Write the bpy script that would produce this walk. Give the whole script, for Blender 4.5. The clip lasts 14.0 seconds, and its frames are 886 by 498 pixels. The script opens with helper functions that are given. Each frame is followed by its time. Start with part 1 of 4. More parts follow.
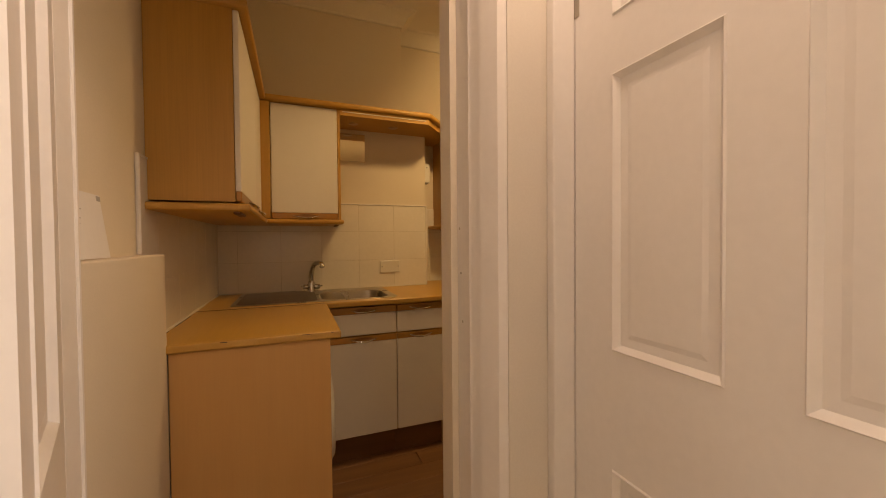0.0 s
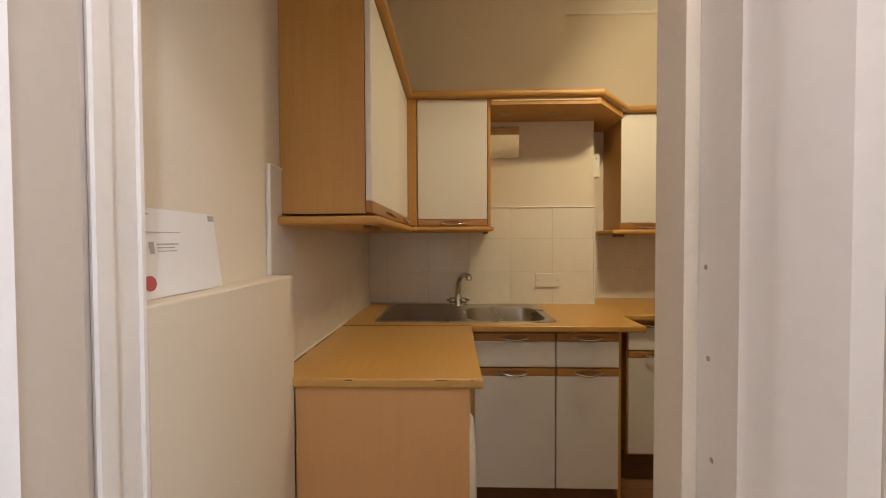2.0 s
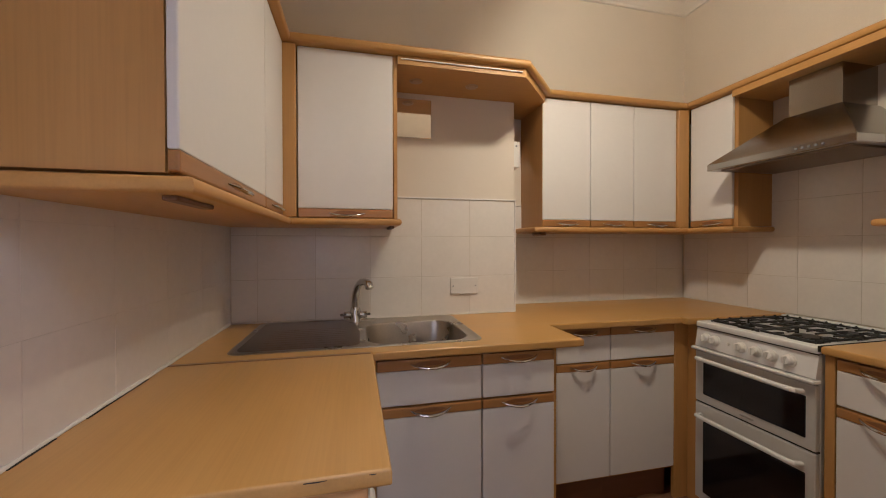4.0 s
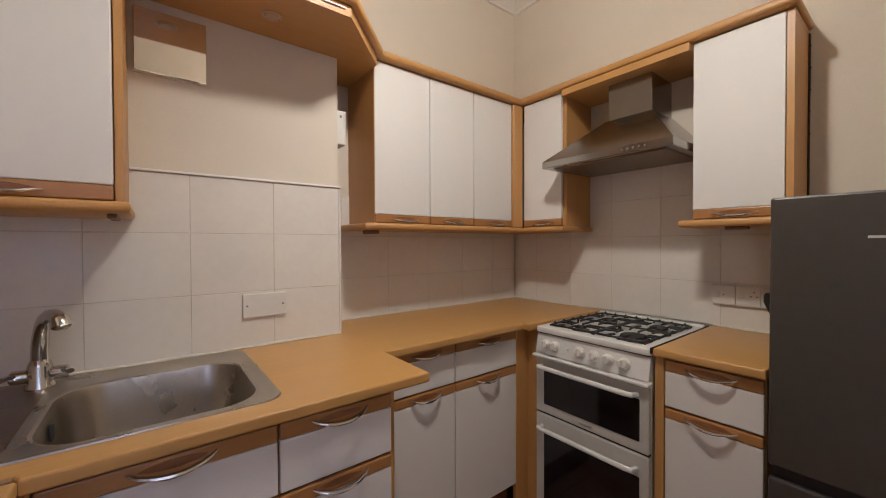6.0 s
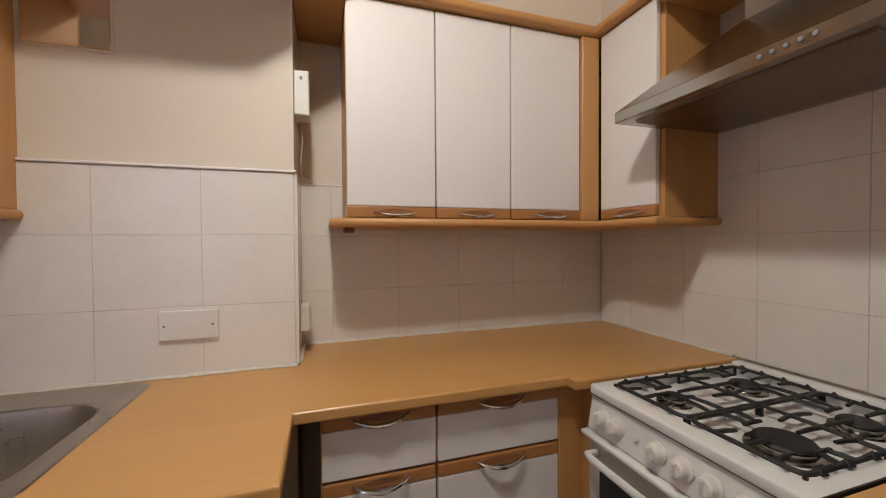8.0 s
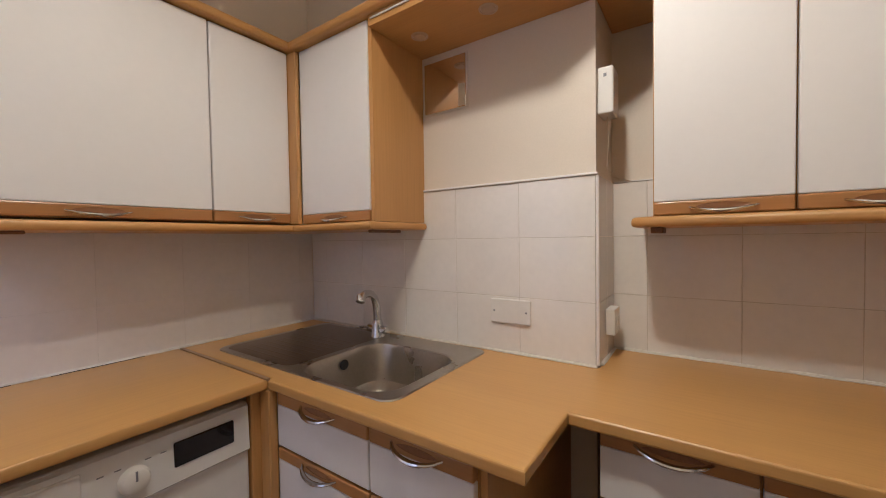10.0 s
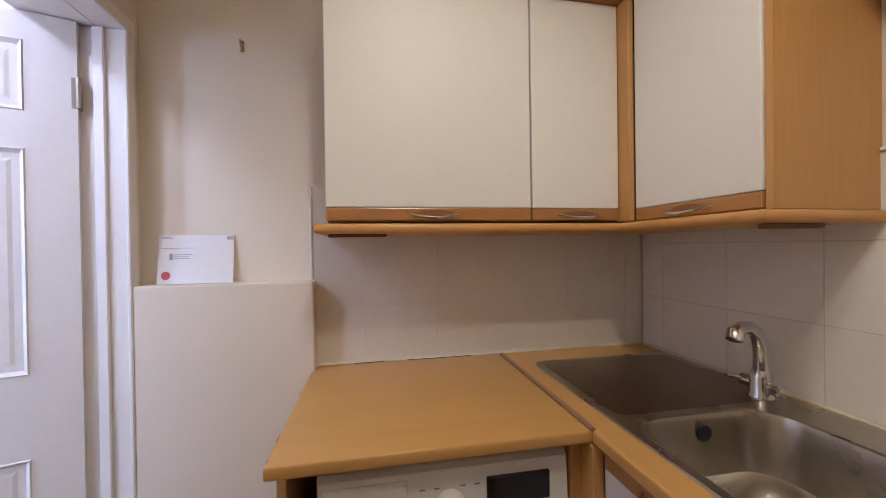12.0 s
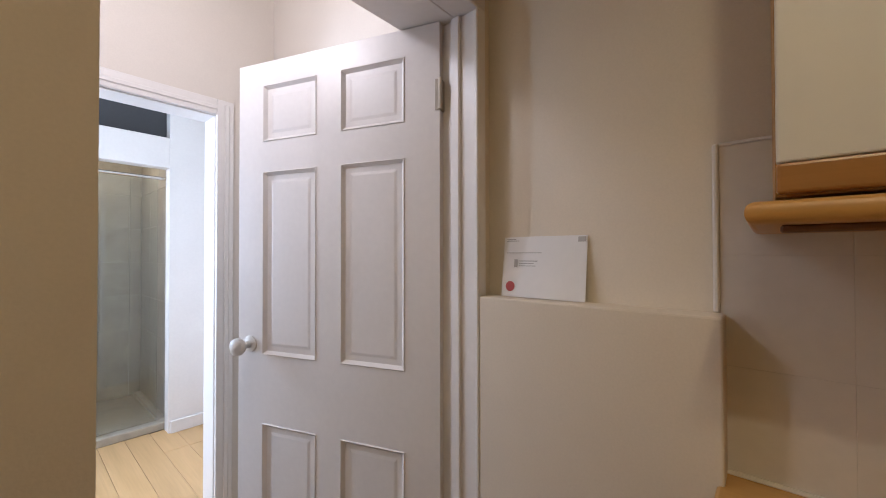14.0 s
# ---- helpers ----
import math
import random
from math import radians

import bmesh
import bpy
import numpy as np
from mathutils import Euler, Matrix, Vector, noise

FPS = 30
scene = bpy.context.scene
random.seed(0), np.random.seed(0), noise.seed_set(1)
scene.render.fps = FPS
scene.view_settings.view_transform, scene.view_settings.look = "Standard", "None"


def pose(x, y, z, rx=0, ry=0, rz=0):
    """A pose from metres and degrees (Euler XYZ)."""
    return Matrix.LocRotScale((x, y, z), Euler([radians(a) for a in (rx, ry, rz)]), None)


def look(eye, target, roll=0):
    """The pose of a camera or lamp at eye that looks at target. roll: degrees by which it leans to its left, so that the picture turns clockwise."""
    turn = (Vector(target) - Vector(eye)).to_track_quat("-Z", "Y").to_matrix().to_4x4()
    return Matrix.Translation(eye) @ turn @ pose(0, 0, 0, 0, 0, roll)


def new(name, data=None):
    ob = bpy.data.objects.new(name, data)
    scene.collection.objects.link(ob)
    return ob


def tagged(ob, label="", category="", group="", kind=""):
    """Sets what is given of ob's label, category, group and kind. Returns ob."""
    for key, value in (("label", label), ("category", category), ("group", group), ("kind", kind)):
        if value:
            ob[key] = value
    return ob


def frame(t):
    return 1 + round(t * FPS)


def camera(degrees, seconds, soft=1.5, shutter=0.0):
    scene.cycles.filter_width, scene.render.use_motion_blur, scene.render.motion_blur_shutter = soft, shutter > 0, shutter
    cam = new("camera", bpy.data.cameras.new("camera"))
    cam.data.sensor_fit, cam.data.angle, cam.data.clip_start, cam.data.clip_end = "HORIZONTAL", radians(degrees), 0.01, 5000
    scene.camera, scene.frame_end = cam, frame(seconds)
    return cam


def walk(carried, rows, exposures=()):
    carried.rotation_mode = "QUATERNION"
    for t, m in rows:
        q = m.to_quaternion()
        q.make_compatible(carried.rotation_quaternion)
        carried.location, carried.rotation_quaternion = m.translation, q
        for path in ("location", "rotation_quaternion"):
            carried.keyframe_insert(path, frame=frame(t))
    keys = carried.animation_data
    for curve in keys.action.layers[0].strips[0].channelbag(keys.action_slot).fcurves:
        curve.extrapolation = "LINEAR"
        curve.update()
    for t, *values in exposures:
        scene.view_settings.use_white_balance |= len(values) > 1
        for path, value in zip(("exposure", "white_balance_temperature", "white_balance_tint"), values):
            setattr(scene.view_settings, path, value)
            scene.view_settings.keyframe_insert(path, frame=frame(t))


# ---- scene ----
cam = camera(99.4, 14.0, 1.0)
PATH = [
    (0, (0.061, 0.019, 1.226), (0.797, 1.879, 1.185), -0.5),
    (0.5, (0.113, 0.03, 1.258), (0.443, 2.002, 1.217), -0.4),
    (1, (0.134, 0.078, 1.287), (0.213, 2.076, 1.244), -0.3),
    (1.5, (0.134, 0.21, 1.288), (0.099, 2.209, 1.245), -0.2),
    (2, (0.135, 0.394, 1.288), (0.078, 2.393, 1.244), -0.2),
    (2.2, (0.144, 0.454, 1.286), (0.086, 2.452, 1.245), -0.2),
    (4.3, (0.166, 0.878, 1.256), (0.75, 2.791, 1.238), -0.1),
    (4.5, (0.181, 0.905, 1.262), (0.852, 2.789, 1.244), -0.1),
    (5, (0.196, 1.017, 1.258), (1.13, 2.785, 1.239), 0.0),
    (5.5, (0.265, 1.11, 1.265), (1.376, 2.773, 1.239), -0.1),
    (6, (0.379, 1.232, 1.263), (1.608, 2.809, 1.234), -0.2),
    (6.5, (0.528, 1.35, 1.265), (1.771, 2.917, 1.242), -0.2),
    (7, (0.719, 1.412, 1.288), (1.914, 3.016, 1.265), -0.1),
    (7.2, (0.801, 1.427, 1.282), (1.925, 3.081, 1.257), -0.2),
    (9.3, (1.232, 1.482, 1.274), (0.628, 3.388, 1.219), -0.6),
    (9.5, (1.235, 1.486, 1.28), (0.471, 3.334, 1.228), -0.7),
    (10, (1.235, 1.49, 1.3), (0.101, 3.137, 1.246), -0.9),
    (10.5, (1.179, 1.507, 1.29), (-0.246, 2.909, 1.249), -0.9),
    (11, (1.086, 1.541, 1.276), (-0.579, 2.649, 1.261), -0.9),
    (11.5, (1.011, 1.586, 1.282), (-0.84, 2.343, 1.288), -0.9),
    (12, (0.936, 1.628, 1.298), (-1.03, 1.996, 1.285), -0.8),
    (12.5, (0.863, 1.651, 1.31), (-1.136, 1.569, 1.304), -0.7),
    (13, (0.762, 1.619, 1.299), (-1.166, 1.087, 1.313), -0.4),
    (13.5, (0.61, 1.57, 1.296), (-1.149, 0.618, 1.311), -0.2),
    (14, (0.48, 1.498, 1.303), (-1.034, 0.191, 1.327), -0.1),
]
walk(cam, [(t, look(eye, target, roll)) for t, eye, target, roll in PATH], [
    (0.0, -0.86, 11000, 24), (0.5, -0.6, 8000, 15), (1.0, -0.66, 6900, 11), (1.5, -0.5, 6400, 11), (2.2, -0.26, 6300, 13), (4.5, -0.2, 4920, 21),
    (7.0, 0.0, 4740, 21), (9.5, 0.02, 4740, 21), (11.0, 0.06, 4780, 21), (12.5, -0.06, 5120, 17), (13.0, -0.58, 5500, 14), (14.0, -0.8, 5750, 14)])

# ---------------------------------------------------------------- world, lights
world = bpy.data.worlds.new("world")
scene.world = world
world.use_nodes = True
wn = world.node_tree
sky = wn.nodes.new("ShaderNodeTexSky")
sky.sky_type, sky.sun_disc = "NISHITA", False
sky.sun_elevation, sky.sun_rotation = radians(30), radians(60)
wn.links.new(sky.outputs[0], wn.nodes["Background"].inputs[0])
wn.nodes["Background"].inputs[1].default_value = 0.1


def lamp(name, kind, energy, colour, m, size=0.1, size_y=None):
    data = bpy.data.lights.new(name, kind)
    data.energy, data.color = energy, colour
    if kind == "AREA":
        data.shape = "RECTANGLE"
        data.size, data.size_y = size, size_y or size
    else:
        data.shadow_soft_size = size
    ob = new(name, data)
    ob.matrix_world = m
    return ob


HALL_LAMP = (0.42, 0.33, 2.25)
# Unseen fixture, placed by its cast shadows; the fourth, downward spot is added fill.
SPOTS = (((1.02, 1.72, 2.51), (2.02, 2.13, 1.95)), ((0.74, 1.80, 2.52), (-0.05, 1.98, 0.60)), ((0.84, 1.60, 2.52), (0.66, 0.92, 2.62)), ((0.97, 1.80, 2.50), (0.93, 1.90, 0.0)))


def spot(name, energy, colour, eye, target, cone, blend, size=0.03):
    ob = lamp(name, "SPOT", energy, colour, look(eye, target), size)
    ob.data.spot_size, ob.data.spot_blend = radians(cone), blend
    return ob


spot("kitchen_spot_light", 34, (1.0, 0.81, 0.47), *SPOTS[0], 168, 0.5, 0.03)
spot("kitchen_spot_light", 20, (1.0, 0.81, 0.47), *SPOTS[1], 108, 1.0, 0.035)
spot("kitchen_spot_light", 9, (1.0, 0.81, 0.47), *SPOTS[2], 76, 0.6, 0.05)
# Added downward fill for worktops and lower cabinets.
spot("kitchen_spot_light", 25, (1.0, 0.81, 0.47), *SPOTS[3], 150, 0.7, 0.03)
# No head holds this point lamp; it is added as soft fill.
lamp("added_spill_fill", "POINT", 3.5, (1.0, 0.81, 0.47), pose(0.84, 1.70, 2.53), 0.06)
lamp("hall_bulb", "POINT", 20, (1.0, 0.95, 0.96), pose(*HALL_LAMP), 0.07)
# Assumed from the warmly lit shower tiles; the source itself is unseen.
lamp("shower_downlight_bulb", "POINT", 15, (1.0, 0.88, 0.66), pose(0.12, -2.35, 2.12), 0.03)
# daylight through a window assumed, unseen, in the passage's right-hand wall
lamp("passage_window_light", "AREA", 115, (0.70, 0.84, 1.0), look((1.295, -1.36, 1.5), (-0.2, 0.4, 1.2)), 0.62, 1.1)

# ---------------------------------------------------------------- materials


def shader(name, rough=0.5, metal=0.0, spec=0.5):
    m = bpy.data.materials.new(name)
    m.use_nodes = True
    b = m.node_tree.nodes["Principled BSDF"]
    b.inputs["Roughness"].default_value = rough
    b.inputs["Metallic"].default_value = metal
    b.inputs["Specular IOR Level"].default_value = spec
    return m, m.node_tree, b


def noise_at(t, scale, stretch=(1, 1, 1), detail=4.0, wob=0.0):
    geo = t.nodes.new("ShaderNodeNewGeometry")
    info = t.nodes.new("ShaderNodeObjectInfo")
    add = t.nodes.new("ShaderNodeVectorMath")
    add.operation = "ADD"
    mul = t.nodes.new("ShaderNodeVectorMath")
    mul.operation = "MULTIPLY"
    mul.inputs[1].default_value = stretch
    t.links.new(geo.outputs["Position"], add.inputs[0])
    t.links.new(info.outputs["Random"], add.inputs[1])
    t.links.new(add.outputs[0], mul.inputs[0])
    n = t.nodes.new("ShaderNodeTexNoise")
    n.inputs["Scale"].default_value, n.inputs["Detail"].default_value = scale, detail
    n.inputs["Distortion"].default_value = wob
    t.links.new(mul.outputs[0], n.inputs["Vector"])
    return n.outputs["Fac"]


def ramp(t, fac, c0, c1, p0=0.3, p1=0.7):
    r = t.nodes.new("ShaderNodeValToRGB")
    e = r.color_ramp.elements
    e[0].position, e[0].color, e[1].position, e[1].color = p0, (*c0, 1), p1, (*c1, 1)
    t.links.new(fac, r.inputs[0])
    return r.outputs[0]


def mix(t, a, b, fac, mode="MULTIPLY"):
    m = t.nodes.new("ShaderNodeMix")
    m.data_type, m.blend_type = "RGBA", mode
    for s, v in ((m.inputs[0], fac), (m.inputs[6], a), (m.inputs[7], b)):
        if hasattr(v, "links"):
            t.links.new(v, s)
        else:
            s.default_value = v
    return m.outputs[2]


def bump(t, b, fac, strength, dist=0.002):
    n = t.nodes.new("ShaderNodeBump")
    n.inputs["Strength"].default_value, n.inputs["Distance"].default_value = strength, dist
    t.links.new(fac, n.inputs["Height"])
    t.links.new(n.outputs[0], b.inputs["Normal"])


def scaled(c, k):
    return tuple(min(1.0, v * k) for v in c)


def plain(name, colour, rough=0.5, metal=0.0, spread=0.06, grain=60, relief=0.1, blot=3.0, spec=0.5, stretch=(1, 1, 1)):
    """Paint, enamel, plastic, metal: blotches and fine grain over one colour, uneven gloss."""
    m, t, b = shader(name, rough, metal, spec)
    big, fine = noise_at(t, blot), noise_at(t, grain, stretch)
    a = ramp(t, big, scaled(colour, 1 - spread), scaled(colour, 1 + spread * 0.5))
    f = ramp(t, fine, (1 - spread,) * 3, (1, 1, 1))
    t.links.new(mix(t, a, f, 1.0), b.inputs["Base Color"])
    r = t.nodes.new("ShaderNodeMapRange")
    r.inputs[3].default_value, r.inputs[4].default_value = rough * 0.85, min(1, rough * 1.2)
    t.links.new(big, r.inputs[0])
    t.links.new(r.outputs[0], b.inputs["Roughness"])
    if relief:
        bump(t, b, fine, relief, 0.001)
    return m


def wood(name, c0, c1, axis, rough=0.38, vary=0.08, scale=1.0, relief=0.04, pores=0.35):
    """Grain running along one axis, with broad bands and fine pores, each board a little different."""
    m, t, b = shader(name, rough)
    s = [14.0, 14.0, 14.0]
    s[axis] = 1.1
    fine = [190.0, 190.0, 190.0]
    fine[axis] = 5.0
    band = noise_at(t, scale, tuple(s), 3.0, 0.6)
    pore = noise_at(t, scale, tuple(fine), 2.0)
    col = ramp(t, band, c0, c1, 0.25, 0.75)
    col = mix(t, col, ramp(t, pore, (0.80,) * 3, (1, 1, 1), 0.3, 0.6), pores)
    info = t.nodes.new("ShaderNodeObjectInfo")
    col = mix(t, col, ramp(t, info.outputs["Random"], (1 - vary,) * 3, (1, 1, 1), 0, 1), 1.0)
    t.links.new(col, b.inputs["Base Color"])
    r = t.nodes.new("ShaderNodeMapRange")
    r.inputs[3].default_value, r.inputs[4].default_value = rough * 0.85, rough * 1.25
    t.links.new(band, r.inputs[0])
    t.links.new(r.outputs[0], b.inputs["Roughness"])
    bump(t, b, pore, relief, 0.0006)
    return m


WALL = plain("cream_wall_paint", (0.72, 0.638, 0.53), 0.75, spread=0.04, grain=220, relief=0.25, blot=2.2)
HALL_WALL = plain("pale_hall_paint", (0.70, 0.64, 0.57), 0.7, spread=0.04, grain=200, relief=0.2, blot=2.0)
CEILING = plain("ceiling_paint", (0.78, 0.74, 0.66), 0.85, spread=0.04, grain=150, relief=0.15)
GLOSS = plain("white_gloss_paint", (0.78, 0.74, 0.71), 0.36, spread=0.03, grain=55, relief=0.05, blot=3)
TILE = plain("glazed_cream_tile", (0.775, 0.73, 0.67), 0.22, spread=0.035, grain=45, relief=0.10, blot=6)
GROUT = plain("old_grout", (0.56, 0.50, 0.40), 0.8, spread=0.2, grain=80, relief=0.2)
DOOR_WHITE = plain("off_white_cabinet_door", (0.765, 0.73, 0.70), 0.46, spread=0.014, grain=40, relief=0.02, blot=2.0)
BEECH_Z = wood("beech_upright_grain", (0.52, 0.276, 0.076), (0.565, 0.308, 0.093), 2, relief=0.02, pores=0.35)
BEECH_X = wood("beech_long_grain_x", (0.52, 0.273, 0.068), (0.56, 0.298, 0.08), 0)
BEECH_Y = wood("beech_long_grain_y", (0.52, 0.273, 0.068), (0.56, 0.298, 0.08), 1)
RAIL_X = wood("rail_stain_x", (0.365, 0.168, 0.042), (0.455, 0.222, 0.066), 0, 0.3)
RAIL_Y = wood("rail_stain_y", (0.365, 0.168, 0.042), (0.455, 0.222, 0.066), 1, 0.3)
PALE_END = wood("pale_beech_end_panel", (0.62, 0.345, 0.135), (0.65, 0.37, 0.15), 2, 0.5, relief=0.01, pores=0.12)
TOP_X = wood("worktop_laminate_x", (0.53, 0.293, 0.076), (0.575, 0.326, 0.092), 0, 0.32, 0.02, relief=0.015, pores=0.28)
TOP_Y = wood("worktop_laminate_y", (0.53, 0.293, 0.076), (0.575, 0.326, 0.092), 1, 0.32, 0.02, relief=0.015, pores=0.28)
PLINTH = wood("dark_plinth", (0.14, 0.06, 0.025), (0.20, 0.09, 0.04), 0, 0.45)
FLOOR_K = wood("brown_laminate_floor", (0.20, 0.095, 0.045), (0.30, 0.15, 0.075), 0, 0.35, 0.3)
FLOOR_H = wood("oak_hall_floor", (0.55, 0.34, 0.15), (0.65, 0.42, 0.20), 1, 0.4, 0.08)
STEEL = plain("brushed_steel", (0.40, 0.38, 0.35), 0.2, 1.0, spread=0.08, grain=30, relief=0.03, stretch=(2, 30, 30))
SINK_STEEL = plain("worn_sink_steel", (0.49, 0.45, 0.385), 0.28, 1.0, spread=0.08, grain=120, relief=0.04, blot=9)
# Browned steel: the drainer's dark reflection is put into the base colour.
DRAINER = plain("dark_tinted_steel", (0.29, 0.225, 0.175), 0.32, 1.0, spread=0.15, grain=120, relief=0.04, blot=7)
CHROME = plain("chrome", (0.64, 0.63, 0.61), 0.14, 1.0, spread=0.04, grain=40, relief=0)
MIRROR = plain("polished_plate", (0.80, 0.76, 0.70), 0.05, 1.0, spread=0.05, grain=30, relief=0)
ENAMEL = plain("white_enamel", (0.78, 0.765, 0.74), 0.22, spread=0.04, grain=30, relief=0.02, blot=4)
PLASTIC = plain("white_plastic", (0.74, 0.71, 0.66), 0.38, spread=0.04, grain=40, relief=0.02)
GREY_TRIM = plain("pale_grey_oven_trim", (0.62, 0.60, 0.56), 0.35, 0.1, spread=0.05, grain=50, relief=0.02)
BLACK_GLASS = plain("black_oven_glass", (0.012, 0.011, 0.013), 0.08, spread=0.2, grain=20, relief=0)
BLACK = plain("black_cast_iron", (0.016, 0.015, 0.015), 0.55, spread=0.25, grain=130, relief=0.3)
BLACK_PLASTIC = plain("black_plastic", (0.015, 0.014, 0.016), 0.4, spread=0.2, grain=60, relief=0.05)
FRIDGE = plain("dark_graphite_fridge", (0.088, 0.076, 0.067), 0.38, 0.35, spread=0.08, grain=40, relief=0.03)
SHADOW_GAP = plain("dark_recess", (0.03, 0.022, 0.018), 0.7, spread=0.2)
PAPER = plain("printed_paper", (0.78, 0.76, 0.76), 0.7, spread=0.02, grain=60, relief=0.05)
INK = plain("grey_ink", (0.22, 0.22, 0.24), 0.7)
PRINT = plain("faded_print", (0.40, 0.38, 0.37), 0.7)
RED = plain("red_seal_ink", (0.50, 0.10, 0.11), 0.6)
HINGE = plain("painted_hinge", (0.38, 0.33, 0.27), 0.4, 0.3)
BRASS = plain("dull_brass", (0.40, 0.27, 0.12), 0.35, 1.0)
SEALANT = plain("white_sealant", (0.74, 0.70, 0.62), 0.55, spread=0.12, grain=60, relief=0.4)
LENS = plain("frosted_lens", (0.50, 0.36, 0.22), 0.3, spread=0.05)
GREY_TILE = plain("grey_stone_tile", (0.40, 0.35, 0.275), 0.3, spread=0.15, grain=25, relief=0.05, blot=5)
# Near-black grey that draws the dark void above the passage beam.
VOID_DARK = plain("near_black_void_fill", (0.06, 0.06, 0.065), 0.7)
JOINT = plain("worktop_joint_strip", (0.34, 0.22, 0.13), 0.4, 0.3)
bulb_mat, bt, bb = shader("lit_bulb", 0.4)
bb.inputs["Emission Color"].default_value = (1.0, 0.82, 0.58, 1)
bb.inputs["Emission Strength"].default_value = 6.0
glass_mat, gt, gb = shader("clear_glass", 0.02)
gb.inputs["Transmission Weight"].default_value = 1.0
gb.inputs["Base Color"].default_value = (0.9, 0.96, 0.95, 1)

# ---------------------------------------------------------------- mesh helpers


def box(a, b, bev=0.0, seg=1):
    lo = [min(a[i], b[i]) for i in range(3)]
    hi = [max(a[i], b[i]) for i in range(3)]
    bm = bmesh.new()
    bmesh.ops.create_cube(bm, size=1)
    for v in bm.verts:
        v.co = Vector([lo[i] + (v.co[i] + 0.5) * (hi[i] - lo[i]) for i in range(3)])
    if bev:
        bmesh.ops.bevel(bm, geom=bm.edges[:], offset=bev, segments=seg, affect="EDGES", profile=0.5)
    return bm


def join(*bms):
    out = bmesh.new()
    for b in bms:
        me = bpy.data.meshes.new("tmp")
        b.to_mesh(me)
        out.from_mesh(me)
        bpy.data.meshes.remove(me)
        b.free()
    return out


def prism(poly, z0, z1, bev=0.0, seg=2):
    bm = bmesh.new()
    f = bm.faces.new([bm.verts.new((x, y, z0)) for x, y in poly])
    r = bmesh.ops.extrude_face_region(bm, geom=[f])
    for v in (g for g in r["geom"] if isinstance(g, bmesh.types.BMVert)):
        v.co.z = z1
    bmesh.ops.recalc_face_normals(bm, faces=bm.faces[:])
    if bev:
        flat = [e for e in bm.edges if abs(e.verts[0].co.z - e.verts[1].co.z) < 1e-6]
        bmesh.ops.bevel(bm, geom=flat, offset=bev, segments=seg, affect="EDGES", profile=0.5)
    return bm


def hull(points):
    bm = bmesh.new()
    bmesh.ops.convex_hull(bm, input=[bm.verts.new(p) for p in points])
    bmesh.ops.recalc_face_normals(bm, faces=bm.faces[:])
    return bm


def basis(d):
    d = Vector(d).normalized()
    s = d.cross(Vector((0, 0, 1)))
    s = s.normalized() if s.length > 1e-4 else Vector((1, 0, 0))
    return s, s.cross(d).normalized()


def tube(points, r, n=8, flat=1.0):
    """A round (or flattened) bar along the points; r may be a list."""
    bm = bmesh.new()
    pts = [Vector(p) for p in points]
    rings = []
    for i, p in enumerate(pts):
        d = pts[min(i + 1, len(pts) - 1)] - pts[max(i - 1, 0)]
        s, u = basis(d)
        k = r[i] if isinstance(r, (list, tuple)) else r
        rings.append([bm.verts.new(p + s * math.cos(a) * k + u * math.sin(a) * k * flat) for a in (2 * math.pi * j / n for j in range(n))])
    for a, b in zip(rings, rings[1:]):
        for j in range(n):
            bm.faces.new((a[j], a[(j + 1) % n], b[(j + 1) % n], b[j]))
    bm.faces.new(rings[0][::-1])
    bm.faces.new(rings[-1])
    bmesh.ops.recalc_face_normals(bm, faces=bm.faces[:])
    return bm


def turned(base, axis, profile, n=20):
    """A turned body: profile rows (radius, distance along the axis from base)."""
    d = Vector(axis).normalized()
    s, u = basis(d)
    bm = bmesh.new()
    rings = []
    for rad, h in profile:
        c = Vector(base) + d * h
        rings.append([bm.verts.new(c + (s * math.cos(a) + u * math.sin(a)) * max(rad, 1e-4)) for a in (2 * math.pi * j / n for j in range(n))])
    for a, b in zip(rings, rings[1:]):
        for j in range(n):
            bm.faces.new((a[j], a[(j + 1) % n], b[(j + 1) % n], b[j]))
    bm.faces.new(rings[0][::-1])
    bm.faces.new(rings[-1])
    bmesh.ops.recalc_face_normals(bm, faces=bm.faces[:])
    return bm


def round_rect(x0, x1, y0, y1, r, n=6):
    out = []
    for cx, cy, a0 in ((x1 - r, y1 - r, 0), (x0 + r, y1 - r, 90), (x0 + r, y0 + r, 180), (x1 - r, y0 + r, 270)):
        for k in range(n + 1):
            a = radians(a0 + 90 * k / n)
            out.append((cx + r * math.cos(a), cy + r * math.sin(a)))
    return out


ORIGIN = {}


def thing(name, at, label, category, group="", kind=""):
    ob = new(name)
    ob.empty_display_size = 0.1
    ob.location = at
    ORIGIN[ob.name] = Vector(at)
    return tagged(ob, label, category, group, kind)


def mesh_of(name, bm, material, origin=(0, 0, 0), smooth=False):
    for v in bm.verts:
        v.co -= Vector(origin)
    me = bpy.data.meshes.new(name)
    bm.to_mesh(me)
    bm.free()
    me.materials.append(material)
    if smooth:
        for p in me.polygons:
            p.use_smooth = True
        me.set_sharp_from_angle(angle=radians(35))
    return me


def part(name, bm, material, parent, label="", smooth=False):
    """Links a mesh, given in world places, as one part of a thing or of a part."""
    o = ORIGIN[parent.name]
    ob = new(name, mesh_of(name, bm, material, o, smooth))
    ob.parent = parent
    ORIGIN[ob.name] = o
    return tagged(ob, label) if label else ob


